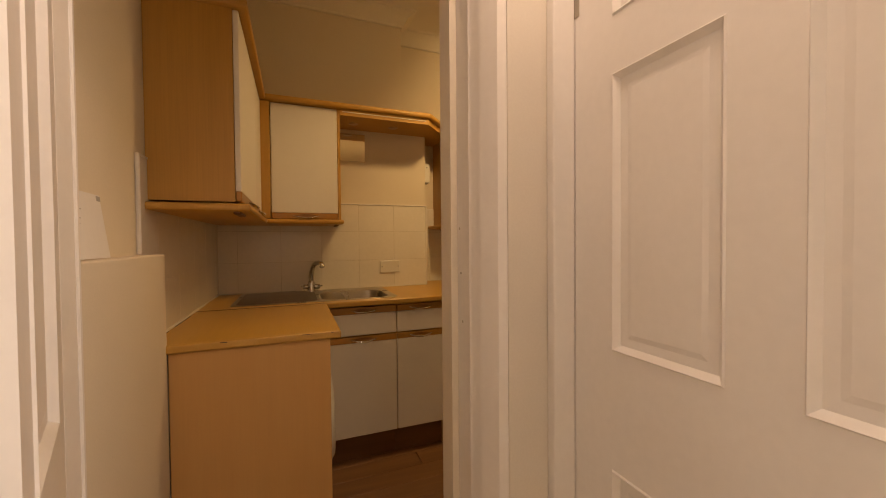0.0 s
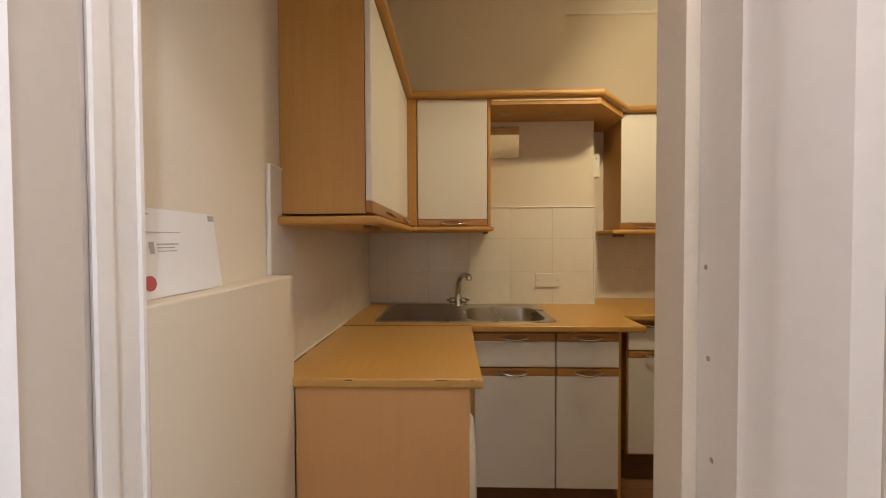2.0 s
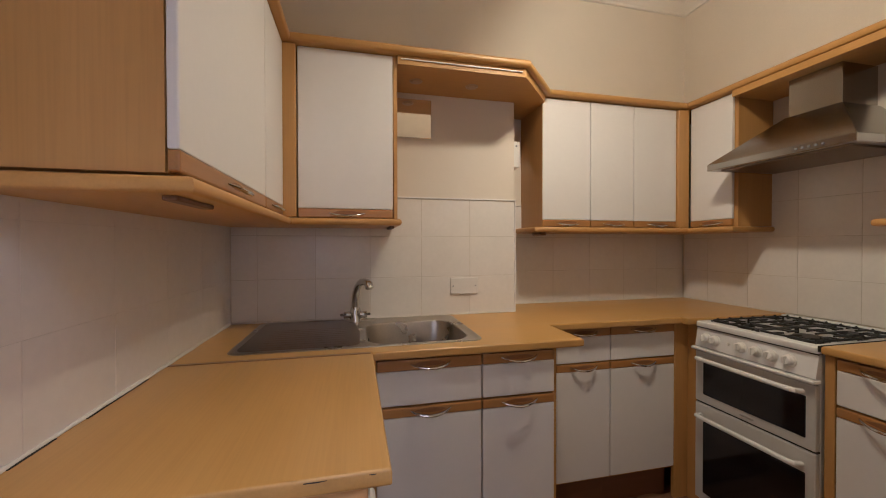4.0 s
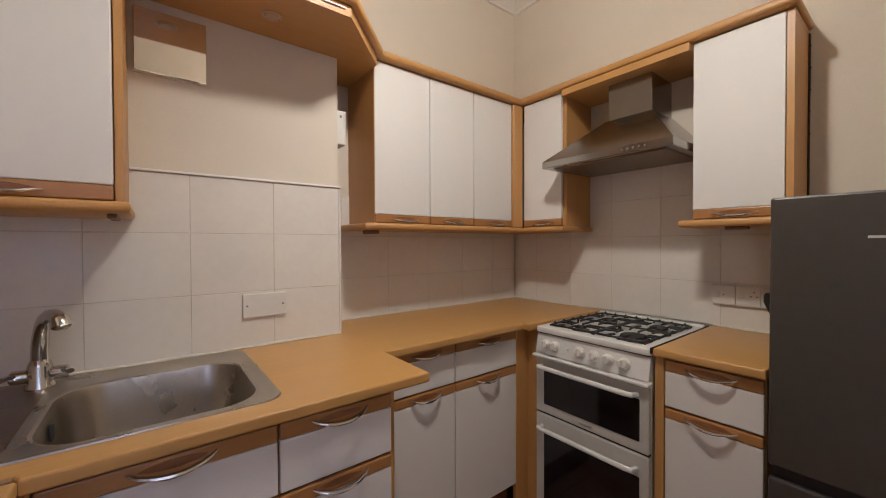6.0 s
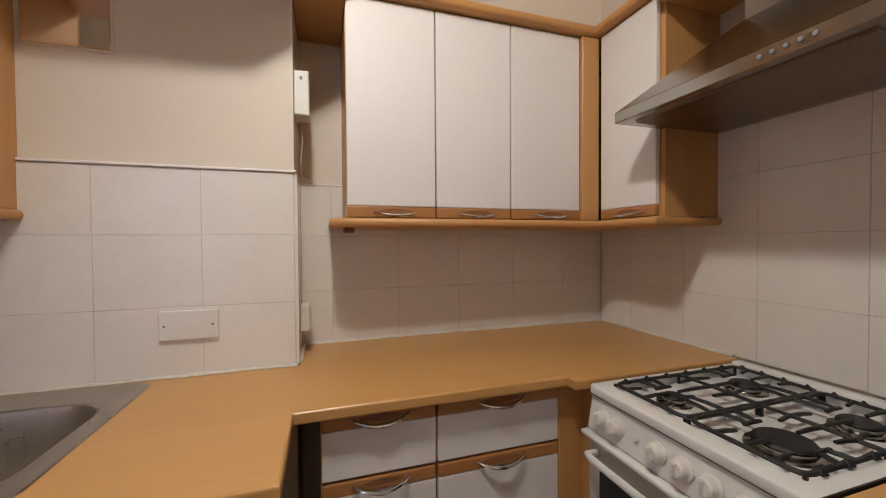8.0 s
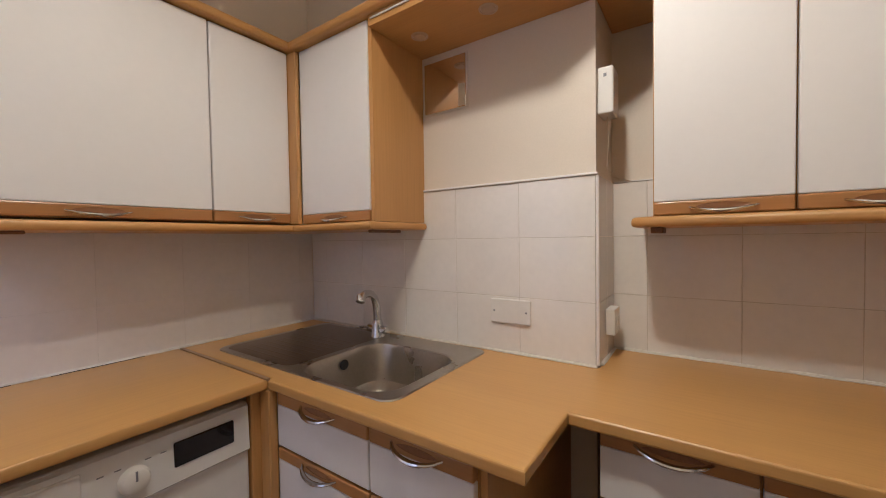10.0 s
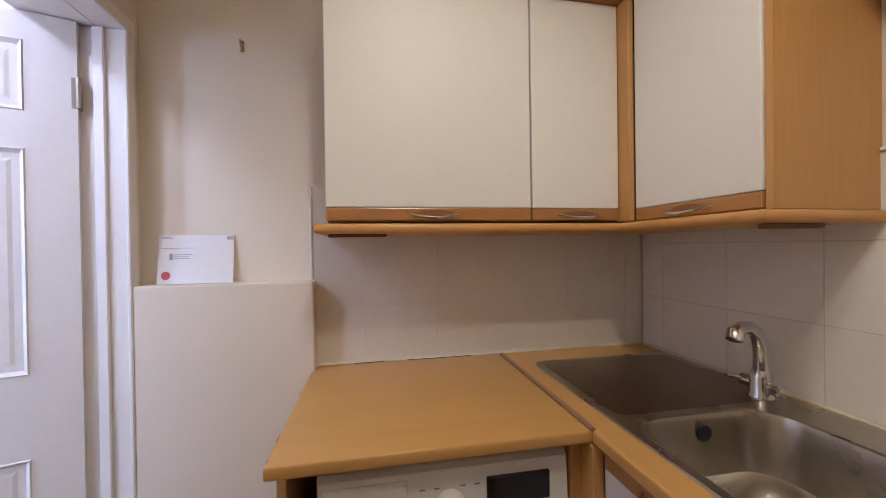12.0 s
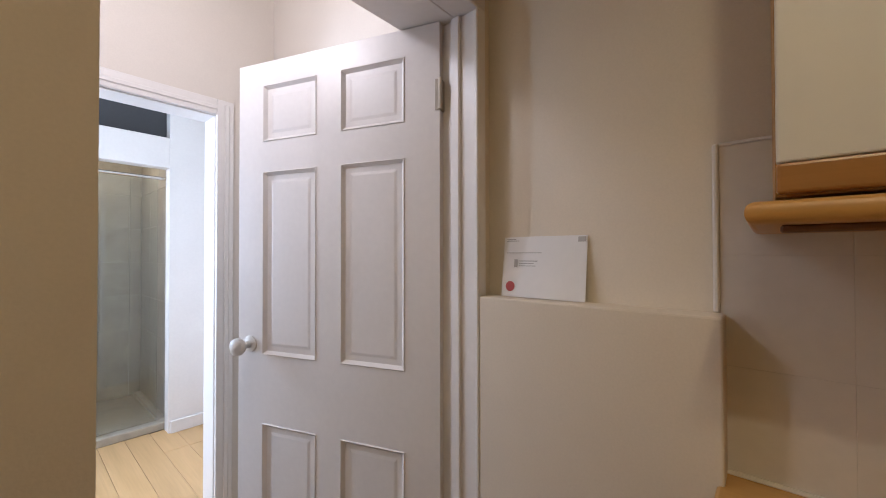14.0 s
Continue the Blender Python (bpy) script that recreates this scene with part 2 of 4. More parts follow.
def solid(name, bm, material, label="", category="", kind="", group="", smooth=False, at=(0, 0, 0)):
    """A top-level thing or piece of the setting that is one mesh."""
    ob = new(name, mesh_of(name, bm, material, at, smooth))
    ob.location = at
    ORIGIN[ob.name] = Vector(at)
    return tagged(ob, label, category, group, kind)


class Front:
    """A cabinet front: u runs along it, n points out of it; both lie on the axes."""

    def __init__(self, along, plane, out):
        self.along, self.plane, self.out = along, plane, out

    def at(self, u, n, z):
        return (u, self.plane + self.out * n, z) if self.along == "x" else (self.plane + self.out * n, u, z)

    def box(self, u0, u1, n0, n1, z0, z1, bev=0.0, seg=1):
        return box(self.at(u0, n0, z0), self.at(u1, n1, z1), bev, seg)

    def rail(self):
        return RAIL_X if self.along == "x" else RAIL_Y


# Darker wood colour that paints the shade of a scooped recess.
SCOOP_SHADE = plain("finger_pull_shade", (0.27, 0.115, 0.037), 0.42, spread=0.15, grain=90, relief=0.1)


def finger_pull(f, u, z, parent, width=0.112, high=0.0085):
    """A thin eye-shaped inlay behind a handle, coloured like a scoop in shade."""
    bm = bmesh.new()
    rings = []
    for k, n in ((1.0, 0.0012), (0.96, 0.0022), (0.86, 0.0014)):
        ring = []
        for j in range(24):
            a = 2 * math.pi * j / 24
            c, w = math.cos(a), math.sin(a)
            ring.append(bm.verts.new(f.at(u + k * c * width / 2, n, z + k * high * w * abs(w) ** 0.35)))
        rings.append(ring)
    for a, b in zip(rings, rings[1:]):
        for j in range(24):
            bm.faces.new((a[j], a[(j + 1) % 24], b[(j + 1) % 24], b[j]))
    bm.faces.new(rings[-1])
    bmesh.ops.recalc_face_normals(bm, faces=bm.faces[:])
    return part("finger_pull", bm, SCOOP_SHADE, parent, "thin inlay with a finger pull's shade in its colour")


def bow_handle(f, u, z, parent, width=0.138, droop=0.012, reach=0.026):
    pts = []
    for k in range(11):
        s = k / 5 - 1
        w = 1 - s * s
        pts.append(f.at(u + s * width / 2, 0.001 + reach * w ** 0.7, z - droop * w))
    return part("handle", tube(pts, [0.0035 + 0.0035 * (1 - (k / 5 - 1) ** 2) for k in range(11)], 8, 0.75), CHROME, parent, "bowed chrome handle", True)


def front_panel(name, f, u0, u1, z0, z1, parent, rail_h=0.034, rail="top", handle_u=None, label=""):
    """A white drawer front or door with its stained rail and bowed handle."""
    g = 0.0011
    zr = z1 - rail_h if rail == "top" else z0 + rail_h
    white = (z0, zr) if rail == "top" else (zr, z1)
    d = part(name, f.box(u0 + g, u1 - g, -0.018, 0.0, white[0], white[1] - 0.0005, 0.003, 2), DOOR_WHITE, parent, label)
    r = (zr + 0.0005, z1) if rail == "top" else (z0, zr - 0.0005)
    part("rail", f.box(u0 + g, u1 - g, -0.018, 0.001, r[0], r[1], 0.004, 2), f.rail(), d, "orange-brown stained wooden rail")
    finger_pull(f, (u0 + u1) / 2 if handle_u is None else handle_u, (r[0] + r[1]) / 2 + 0.002, d)
    bow_handle(f, (u0 + u1) / 2 if handle_u is None else handle_u, (r[0] + r[1]) / 2 + (0.004 if rail == "top" else 0.0), d)
    return d


# ---------------------------------------------------------------- the setting: kitchen
XL, XR, YS, YR, YF, YH = -0.385, 2.30, 2.68, 2.92, 0.92, 0.70
XB, XU, ZC = 0.975, 0.80, 2.87
DL, DR, DH = -0.318, 0.413, 1.95

floor_k = solid("floor_kitchen", box((XL - 0.12, YH, -0.12), (XR + 0.15, YR + 0.15, -0.012)), SHADOW_GAP, kind="structure")
floor_h = solid("floor_hall", box((-1.3, -3.0, -0.12), (1.4, YH, -0.012)), SHADOW_GAP, kind="structure")
wall_left = solid("wall_left", box((XL - 0.12, YF, 0), (XL, YR + 0.15, ZC)), WALL, kind="structure")
wall_sink = solid("wall_sink", join(box((XL, YS, 0), (XB, YR + 0.15, 2.055)), box((XL, YS, 2.055), (XU, YR + 0.15, ZC))), WALL, kind="structure")
wall_recess = solid("wall_recess", join(box((XB, YR, 0), (XR, YR + 0.15, 2.055)), box((XU, YR, 2.055), (XR, YR + 0.15, ZC))), WALL, kind="structure")
wall_right = solid("wall_right", box((XR, YF, 0), (XR + 0.15, YR + 0.15, ZC)), WALL, kind="structure")
wall_front = solid("wall_front", join(
    box((XL - 0.12, YH, 0), (DL - 0.034, YF, ZC)), box((DR, 0.8555, 0), (XR + 0.15, YF, ZC)), box((0.4755, YH, 0), (XR + 0.15, 0.8555, ZC)), box((DL - 0.034, YH, DH + 0.033), (DR, YF, ZC)), box((DR, YH, DH + 0.033), (0.4755, 0.8555, ZC))), WALL, kind="structure")
solid("ceiling_kitchen", box((XL - 0.12, YH, ZC), (XR + 0.15, YR + 0.15, ZC + 0.1)), CEILING, kind="structure")


def inset(poly, d):
    """The outline moved inwards by d (the outline runs clockwise)."""
    out = []
    for i, p in enumerate(poly):
        a, b = Vector(poly[i - 1]), Vector(poly[(i + 1) % len(poly)])
        p = Vector(p)
        u, w = (p - a).normalized(), (b - p).normalized()
        n1, n2 = Vector((u.y, -u.x)), Vector((w.y, -w.x))
        out.append(p + (n1 + n2) * d / (1 + n1.dot(n2)))
    return out


def cove(name, outline, z, profile, material):
    bm = bmesh.new()
    rings = [[bm.verts.new((*q, z + h)) for q in inset(outline, d)] for d, h in profile]
    for a, b in zip(rings, rings[1:]):
        for j in range(len(outline)):
            bm.faces.new((a[j], a[(j + 1) % len(a)], b[(j + 1) % len(a)], b[j]))
    bmesh.ops.recalc_face_normals(bm, faces=bm.faces[:])
    return solid(name, bm, material, kind="structure")


COVE = [(0.0, -0.105), (0.012, -0.103), (0.014, -0.088), (0.026, -0.07), (0.045, -0.045), (0.068, -0.026), (0.085, -0.018), (0.088, -0.006), (0.10, 0.0)]
cove("cornice", [(XL, YF), (XL, YS), (XU, YS), (XU, YR), (XR, YR), (XR, YF)], ZC - 0.001, COVE, CEILING)

# low boxed-in section beside the door
solid("wall_boxing", box((XL, YF + 0.012, 0), (-0.318, 1.440, 1.192), 0.004, 2), WALL, kind="structure")

# ---------------------------------------------------------------- kitchen doorway
LIN = DH
frame_l = [box((DL - 0.0335, YH - 0.002, 0), (DL, YF + 0.004, LIN - 0.003), 0.003), box((DL, 0.845, 0), (DL + 0.010, 0.875, LIN - 0.004), 0.003)]
door_frame = thing("door_1", (0.05, 0.8, 0), "white gloss painted doorway frame of the kitchen", "door frame", kind="structure")
part("jamb", join(*frame_l), GLOSS, door_frame)
part("jamb", prism([(0.430, 0.855), (0.430, 0.790), (0.435, 0.783), (0.436, 0.757), (0.440, 0.745), (0.458, 0.708), (0.475, 0.699), (0.475, 0.855)], 0.0, LIN - 0.003), GLOSS, door_frame, smooth=True)
part("head", join(box((DL - 0.0335, YH - 0.002, LIN - 0.002), (0.475, 0.8545, LIN + 0.032), 0.003), box((DL - 0.0335, 0.8545, LIN - 0.002), (DR, YF + 0.004, LIN + 0.032), 0.002)), GLOSS, door_frame)


def architrave(parent, u0, u1, y0, y1, z1):
    """A moulded upright: a flat band, a bead and a quirk."""
    part("architrave", join(box((u0, y0, 0), (u1, y1, z1), 0.004, 2), box((u0 + 0.012, y0 - 0.005, 0), (u0 + 0.028, y0 + 0.002, z1), 0.003, 2)), GLOSS, parent)


architrave(door_frame, DL - 0.06, DL - 0.006, YH - 0.016, YH + 0.004, 2.02)
part("architrave", box((DL - 0.06, YH - 0.016, LIN + 0.02), (0.475, YH - 0.003, LIN + 0.075), 0.004, 2), GLOSS, door_frame)
part("casing", box((-0.352, YF, 0), (DL + 0.004, YF + 0.012, LIN - 0.0045), 0.003), GLOSS, door_frame)
part("casing", box((-0.352, YF, LIN - 0.004), (DR + 0.01, YF + 0.012, LIN + 0.036), 0.003), GLOSS, door_frame)


def six_panel_door(name, at, turn, width, height, label, knob_z=1.0, knob=True, thick=0.038, cuts=(0.20, 0.742, 0.968, 1.577, 1.677, 1.867)):
    """A moulded six-panel door; its hinge stands at the origin and it runs along local x."""
    d = new(name)
    d.matrix_world = pose(*at, 0, 0, turn)
    ORIGIN[d.name] = Vector((0, 0, 0))
    tagged(d, label, "door")
    st, mid = 0.105 * width / 0.73, 0.09
    xs = [0.0, st, width / 2 - mid / 2, width / 2 + mid / 2, width - st, width]
    zs = [0.006, *cuts, height]
    t = thick / 2
    bm = bmesh.new()
    for side in (-1, 1):
        grid = [[bm.verts.new((x, side * t, z)) for x in xs] for z in zs]
        holes = []
        for i in range(len(zs) - 1):
            for j in range(len(xs) - 1):
                f = bm.faces.new((grid[i][j], grid[i][j + 1], grid[i + 1][j + 1], grid[i + 1][j]))
                if i in (1, 3, 5) and j in (1, 3):
                    holes.append(f)
        for f in holes:
            bmesh.ops.recalc_face_normals(bm, faces=[f])
        if side == 1:
            bmesh.ops.reverse_faces(bm, faces=[f for f in bm.faces if f.normal.y < 0 and f.calc_center_median().y > 0])
        for f in bm.faces:
            f.normal_update()
            if f.normal.y * side < 0 and f.calc_center_median().y * side > 0:
                f.normal_flip()
        bmesh.ops.inset_individual(bm, faces=holes, thickness=0.004, depth=0.003)
        bmesh.ops.inset_individual(bm, faces=holes, thickness=0.014, depth=-0.011)
        bmesh.ops.inset_individual(bm, faces=holes, thickness=0.010, depth=0.0)
    rim = [(xs[0], zs[0]), (xs[-1], zs[0]), (xs[-1], zs[-1]), (xs[0], zs[-1])]
    for a, b in zip(rim, rim[1:] + rim[:1]):
        bm.faces.new([bm.verts.new(p) for p in ((a[0], -t, a[1]), (b[0], -t, b[1]), (b[0], t, b[1]), (a[0], t, a[1]))])
    part("leaf", bm, GLOSS, d)
    for i in (1, 3, 5):
        for j in (1, 3):
            x0, x1, z0, z1 = xs[j] + 0.026, xs[j + 1] - 0.026, zs[i] + 0.026, zs[i + 1] - 0.026
            e = 0.012
            for side in (-1, 1):
                y0, y1 = side * (t - 0.0085), side * (t - 0.0062)
                part("panel", hull([(x, y0, z) for x in (x0, x1) for z in (z0, z1)] + [(x, y1, z) for x in (x0 + e, x1 - e) for z in (z0 + e, z1 - e)]), GLOSS, d)
    if knob:
        for side in (-1, 1):
            part("knob", turned((width - 0.055, side * t, knob_z), (0, side, 0),
                                [(0.027, 0), (0.027, 0.004), (0.012, 0.008), (0.010, 0.028), (0.022, 0.036), (0.029, 0.048), (0.027, 0.060), (0.014, 0.068), (0.0, 0.070)]), PLASTIC, d, "round white door knob", True)
    for z in (0.25, 1.70):
        part("hinge", join(box((-0.006, -t - 0.002, z), (0.012, t + 0.003, z + 0.085)), tube([(-0.004, t + 0.005, z), (-0.004, t + 0.005, z + 0.085)], 0.006, 8)), HINGE, d, "paint-smeared metal hinge")
    return d


six_panel_door("kitchen_door", (-0.313, 0.811, 0), -69.8, 0.74, 1.945, "white painted six-panel kitchen door standing open into the hall")
six_panel_door("hall_cupboard_door", (0.648, 0.671, 0), -90, 0.70, 1.96, "white painted six-panel door, shut, at the end of the hall", knob=False, cuts=(0.20, 0.78, 1.012, 1.542, 1.65, 1.86))

for y, z in ((0.842, 1.256), (0.836, 1.150), (0.828, 1.035)):
    part("screw_hole", turned((0.4301, y, z), (-1, 0, 0), [(0.0035, 0), (0.003, 0.0006), (0.001, 0.0008)], 8), HINGE, door_frame)

# ---------------------------------------------------------------- the hall, passage and shower beyond
HX = 0.605
solid("wall_hall_left", box((-0.50, -0.37, 0), (-0.385, YH, ZC)), HALL_WALL, kind="structure")
solid("wall_hall_front", join(box((-0.385, YH - 0.003, 0), (DL - 0.058, YH, ZC)), box((0.4755, YH - 0.003, 0), (HX, YH, ZC)), box((DL - 0.058, YH - 0.003, 2.026), (0.4755, YH, ZC))), HALL_WALL, kind="structure")
solid("wall_hall_right", join(box((HX + 0.012, -0.37, 2.03), (0.80, YH, ZC)), box((HX + 0.012, -0.37, 0), (0.80, -0.06, ZC)), box((0.70, -0.06, 0), (0.80, YH, 2.03))), HALL_WALL, kind="structure")
frame_2 = thing("door_2", (0.62, 0.3, 0), "white painted frame of the hall cupboard", "door frame", kind="structure")
part("architrave", box((0.572, 0.672, 0), (0.628, YH - 0.0032, 2.03), 0.004, 3), GLOSS, frame_2)
part("jamb", box((0.6285, 0.6725, 0), (0.70, YH - 0.004, 2.0)), GLOSS, frame_2)
part("architrave", box((0.590, -0.10, 0), (0.628, -0.04, 2.03), 0.005, 2), GLOSS, frame_2)
part("head", box((0.590, -0.10, 1.967), (0.628, YH - 0.004, 2.03), 0.005, 2), GLOSS, frame_2)

# wall across the hall, with the doorway to the passage
OL, OR, OH = -0.125, 0.58, 1.925
solid("wall_hall_back", join(box((-1.3, -0.47, 0), (OL - 0.02, -0.37, ZC)), box((OR + 0.02, -0.47, 0), (1.4, -0.37, ZC)), box((OL - 0.02, -0.47, OH + 0.02), (OR + 0.02, -0.37, ZC))), HALL_WALL, kind="structure")
frame_3 = thing("door_3", (0.2, -0.42, 0), "white painted doorway frame to the passage", "door frame", kind="structure")
for u0, u1 in ((OL - 0.07, OL), (OR, OR + 0.07)):
    part("architrave", join(box((u0, -0.37, 0), (u1, -0.352, OH + 0.07), 0.004, 2), box((u0 + 0.02, -0.352, 0), (u0 + 0.04, -0.346, OH + 0.05), 0.003)), GLOSS, frame_3)
part("head", join(box((OL, -0.37, OH), (OR, -0.352, OH + 0.07), 0.004, 2), box((OL, -0.352, OH + 0.02), (OR, -0.346, OH + 0.04), 0.003)), GLOSS, frame_3)
part("jamb", box((OL - 0.02, -0.50, 0), (OL + 0.004, -0.37, OH), 0.003), GLOSS, frame_3)
part("jamb", box((OR - 0.004, -0.50, 0), (OR + 0.02, -0.37, OH), 0.003), GLOSS, frame_3)
part("head_lining", box((OL, -0.50, OH - 0.004), (OR, -0.37, OH + 0.018), 0.003), GLOSS, frame_3)
solid("wall_passage_left", box((-0.75, -1.80, 0), (-0.62, -0.47, 2.6)), GLOSS, kind="structure")
solid("wall_passage_right", join(box((1.30, -1.80, 0), (1.42, -0.47, 0.9)), box((1.30, -1.80, 2.1), (1.42, -0.47, 2.6)), box((1.30, -0.98, 0.9), (1.42, -0.47, 2.1)), box((1.30, -1.80, 0.9), (1.42, -1.72, 2.1))), GLOSS, kind="structure")
solid("wall_passage_back", join(box((-0.75, -1.90, 0), (-0.29, -1.80, 2.6)), box((0.62, -1.90, 0), (1.42, -1.80, 2.6)), box((-0.29, -1.90, 1.93), (0.62, -1.80, 2.15), 0.004)), GLOSS, kind="structure")
solid("ceiling_passage", box((-0.75, -1.90, 2.6), (1.42, -0.47, 2.7)), CEILING, kind="structure")
# Near-black panel in place of the dark void; the shower ceiling shares it.
solid("bulkhead_passage", box((-0.75, -2.0, 2.151), (1.42, -1.902, 2.7)), VOID_DARK, kind="structure")
solid("ceiling_shower", box((-0.42, -3.0, 2.162), (0.75, -2.002, 2.24)), VOID_DARK, kind="structure")
solid("ceiling_hall", box((-1.3, -0.47, ZC), (1.4, YH, ZC + 0.1)), CEILING, kind="structure")
shower_wall = solid("wall_shower", join(box((-0.42, -3.0, 0), (-0.33, -1.90, 2.16)), box((0.66, -3.0, 0), (0.75, -1.90, 2.16)), box((-0.42, -3.0, 0), (0.75, -2.88, 2.16))), GROUT, kind="structure")
tray = thing("shower_tray", (0.16, -2.4, 0), "grey shower tray with a low raised rim", "shower tray")
part("rim", join(box((-0.325, -1.99, 0.0), (0.655, -1.905, 0.055), 0.008, 2), box((-0.325, -2.87, 0), (-0.27, -1.99, 0.055), 0.006), box((0.60, -2.87, 0), (0.655, -1.99, 0.055), 0.006)), GREY_TILE, tray)
part("base", box((-0.27, -2.87, 0.0), (0.60, -1.99, 0.03)), GREY_TILE, tray)
screen = thing("shower_screen", (0.02, -1.98, 0.06), "clear glass shower screen in a chrome frame", "shower screen")
part("pane", box((-0.25, -1.952, 0.07), (0.10, -1.944, 1.86)), glass_mat, screen, "clear glass pane").visible_shadow = False
part("post", box((0.10, -1.962, 0.055), (0.125, -1.934, 1.88), 0.004), CHROME, screen)
part("top_rail", box((-0.325, -1.962, 1.86), (0.10, -1.934, 1.88), 0.004), CHROME, screen)
solid("shower_valve_box", box((0.02, -2.878, 0.35), (0.16, -2.80, 0.60), 0.015, 3), PLASTIC, "white plastic box low on the shower wall", "shower box")
# Unseen fixture added to carry the assumed shower lamp.
sd = thing("shower_downlight", (0.12, -2.35, 2.162), "small lit white downlight assumed in the shower ceiling", "ceiling lamp")
part("trim", turned((0.12, -2.35, 2.1615), (0, 0, -1), [(0.042, 0), (0.042, 0.004), (0.033, 0.007), (0.031, 0.003)], 24), PLASTIC, sd, smooth=True)
part("lens", turned((0.12, -2.35, 2.159), (0, 0, -1), [(0.030, 0), (0.024, 0.003), (0.0, 0.004)], 20), bulb_mat, sd, "glowing lens", True)
solid("skirting_passage", box((-0.616, -1.798, 0), (-0.30, -1.782, 0.09), 0.004), GLOSS, kind="structure")

# ---------------------------------------------------------------- ceiling lamps
p = HALL_LAMP
pend = thing("hall_pendant", (p[0], p[1], ZC), "bare bulb on a short white ceiling flex", "ceiling lamp")
part("ceiling_rose", turned((p[0], p[1], ZC), (0, 0, -1), [(0.045, 0), (0.045, 0.012), (0.02, 0.028), (0.006, 0.034)]), PLASTIC, pend, smooth=True)
part("flex", tube([(p[0], p[1], ZC - 0.03), (p[0], p[1], p[2] + 0.14)], 0.0035, 6), PLASTIC, pend)
part("holder", turned((p[0], p[1], p[2] + 0.145), (0, 0, -1), [(0.008, 0), (0.018, 0.012), (0.019, 0.05), (0.014, 0.06)]), PLASTIC, pend, smooth=True)
# Unseen rod; its fourth head only houses the added downward fill.
bar = thing("spotlight_pendant", (0.84, 1.74, ZC), "unseen ceiling rod with four lit spotlight heads, one added as fill", "ceiling lamp")
part("rod", tube([(0.84, 1.74, ZC), (0.84, 1.74, 2.62)], 0.009, 10), CHROME, bar, smooth=True)
part("base", turned((0.84, 1.74, ZC), (0, 0, -1), [(0.05, 0), (0.05, 0.025), (0.02, 0.04), (0.012, 0.05)]), CHROME, bar, smooth=True)
for eye, target in SPOTS:
    e, d = Vector(eye), (Vector(target) - Vector(eye)).normalized()
    h = part("head", turned(e - d * 0.115, d, [(0.012, 0), (0.024, 0.01), (0.028, 0.05), (0.031, 0.085), (0.031, 0.088), (0.026, 0.082)], 20), CHROME, bar, "chrome spotlight head", True)
    part("stem", tube([(e - d * 0.10), (e - d * 0.10) + Vector((0, 0, 0.03)), (0.84, 1.74, 2.63)], 0.005, 8), CHROME, h, smooth=True)
    part("lamp_glass", turned(e - d * 0.034, d, [(0.026, 0), (0.025, 0.002), (0.0, 0.003)], 20), bulb_mat, h, "glowing lamp face", True)

# ---------------------------------------------------------------- worktops
ZT, ZB = 0.905, 0.876
top_left = thing("worktop", (-0.1, 1.75, ZB), "worn beech-effect laminate worktop over the washing machine", "worktop")
part("slab", prism([(XL, 1.428), (0.215, 1.428), (0.215, 2.078), (XL, 2.078)], ZB, ZT, 0.007, 3), TOP_Y, top_left, smooth=True)
part("joint_strip", box((XL, 2.0785, ZB + 0.01), (0.208, 2.0905, ZT + 0.0012), 0.0008), JOINT, top_left, "dull metal worktop joint strip")
top_sink = thing("worktop", (0.4, 2.4, ZB), "beech-effect laminate worktop with the sink, stepping back to the corner", "worktop")
HX0, HX1, HY0, HY1 = 0.191, 0.592, 2.160, 2.542


def holed_slab(outline, hole, z0, z1, bev):
    bm = bmesh.new()
    loops = [[bm.verts.new((x, y, z1)) for x, y in pts] for pts in (outline, hole)]
    edges = [bm.edges.new((a[k], a[(k + 1) % len(a)])) for a in loops for k in range(len(a))]
    bmesh.ops.triangle_fill(bm, edges=edges, use_beauty=True)
    ring = set(outline)
    r = bmesh.ops.extrude_face_region(bm, geom=bm.faces[:])
    for v in (g for g in r["geom"] if isinstance(g, bmesh.types.BMVert)):
        v.co.z = z0
    bmesh.ops.recalc_face_normals(bm, faces=bm.faces[:])
    on = lambda v: any(abs(v.co.x - x) + abs(v.co.y - y) < 1e-5 for x, y in ring)
    rim = [e for e in bm.edges if on(e.verts[0]) and on(e.verts[1]) and abs(e.verts[0].co.z - e.verts[1].co.z) < 1e-6 and any(abs(f.normal.z) < 0.5 for f in e.link_faces)]
    bmesh.ops.bevel(bm, geom=rim, offset=bev, segments=3, affect="EDGES", profile=0.5)
    return bm


part("slab", holed_slab([(XL, 2.091), (0.2085, 2.091), (0.2155, 2.079), (0.990, 2.079), (0.990, 2.332), (1.69, 2.332), (1.69, 2.298), (XR, 2.298), (XR, YR), (XB + 0.007, YR), (XB + 0.007, YS), (XL, YS)], round_rect(HX0, HX1, HY0, HY1, 0.06, 4), ZB, ZT, 0.006), TOP_X, top_sink)
top_right = thing("worktop", (2.0, 1.65, ZB), "short beech-effect laminate worktop between cooker and fridge", "worktop")
part("slab", prism([(1.728, 1.502), (XR, 1.502), (XR, 1.800), (1.728, 1.800)], ZB, ZT, 0.007, 3), TOP_Y, top_right, smooth=True)


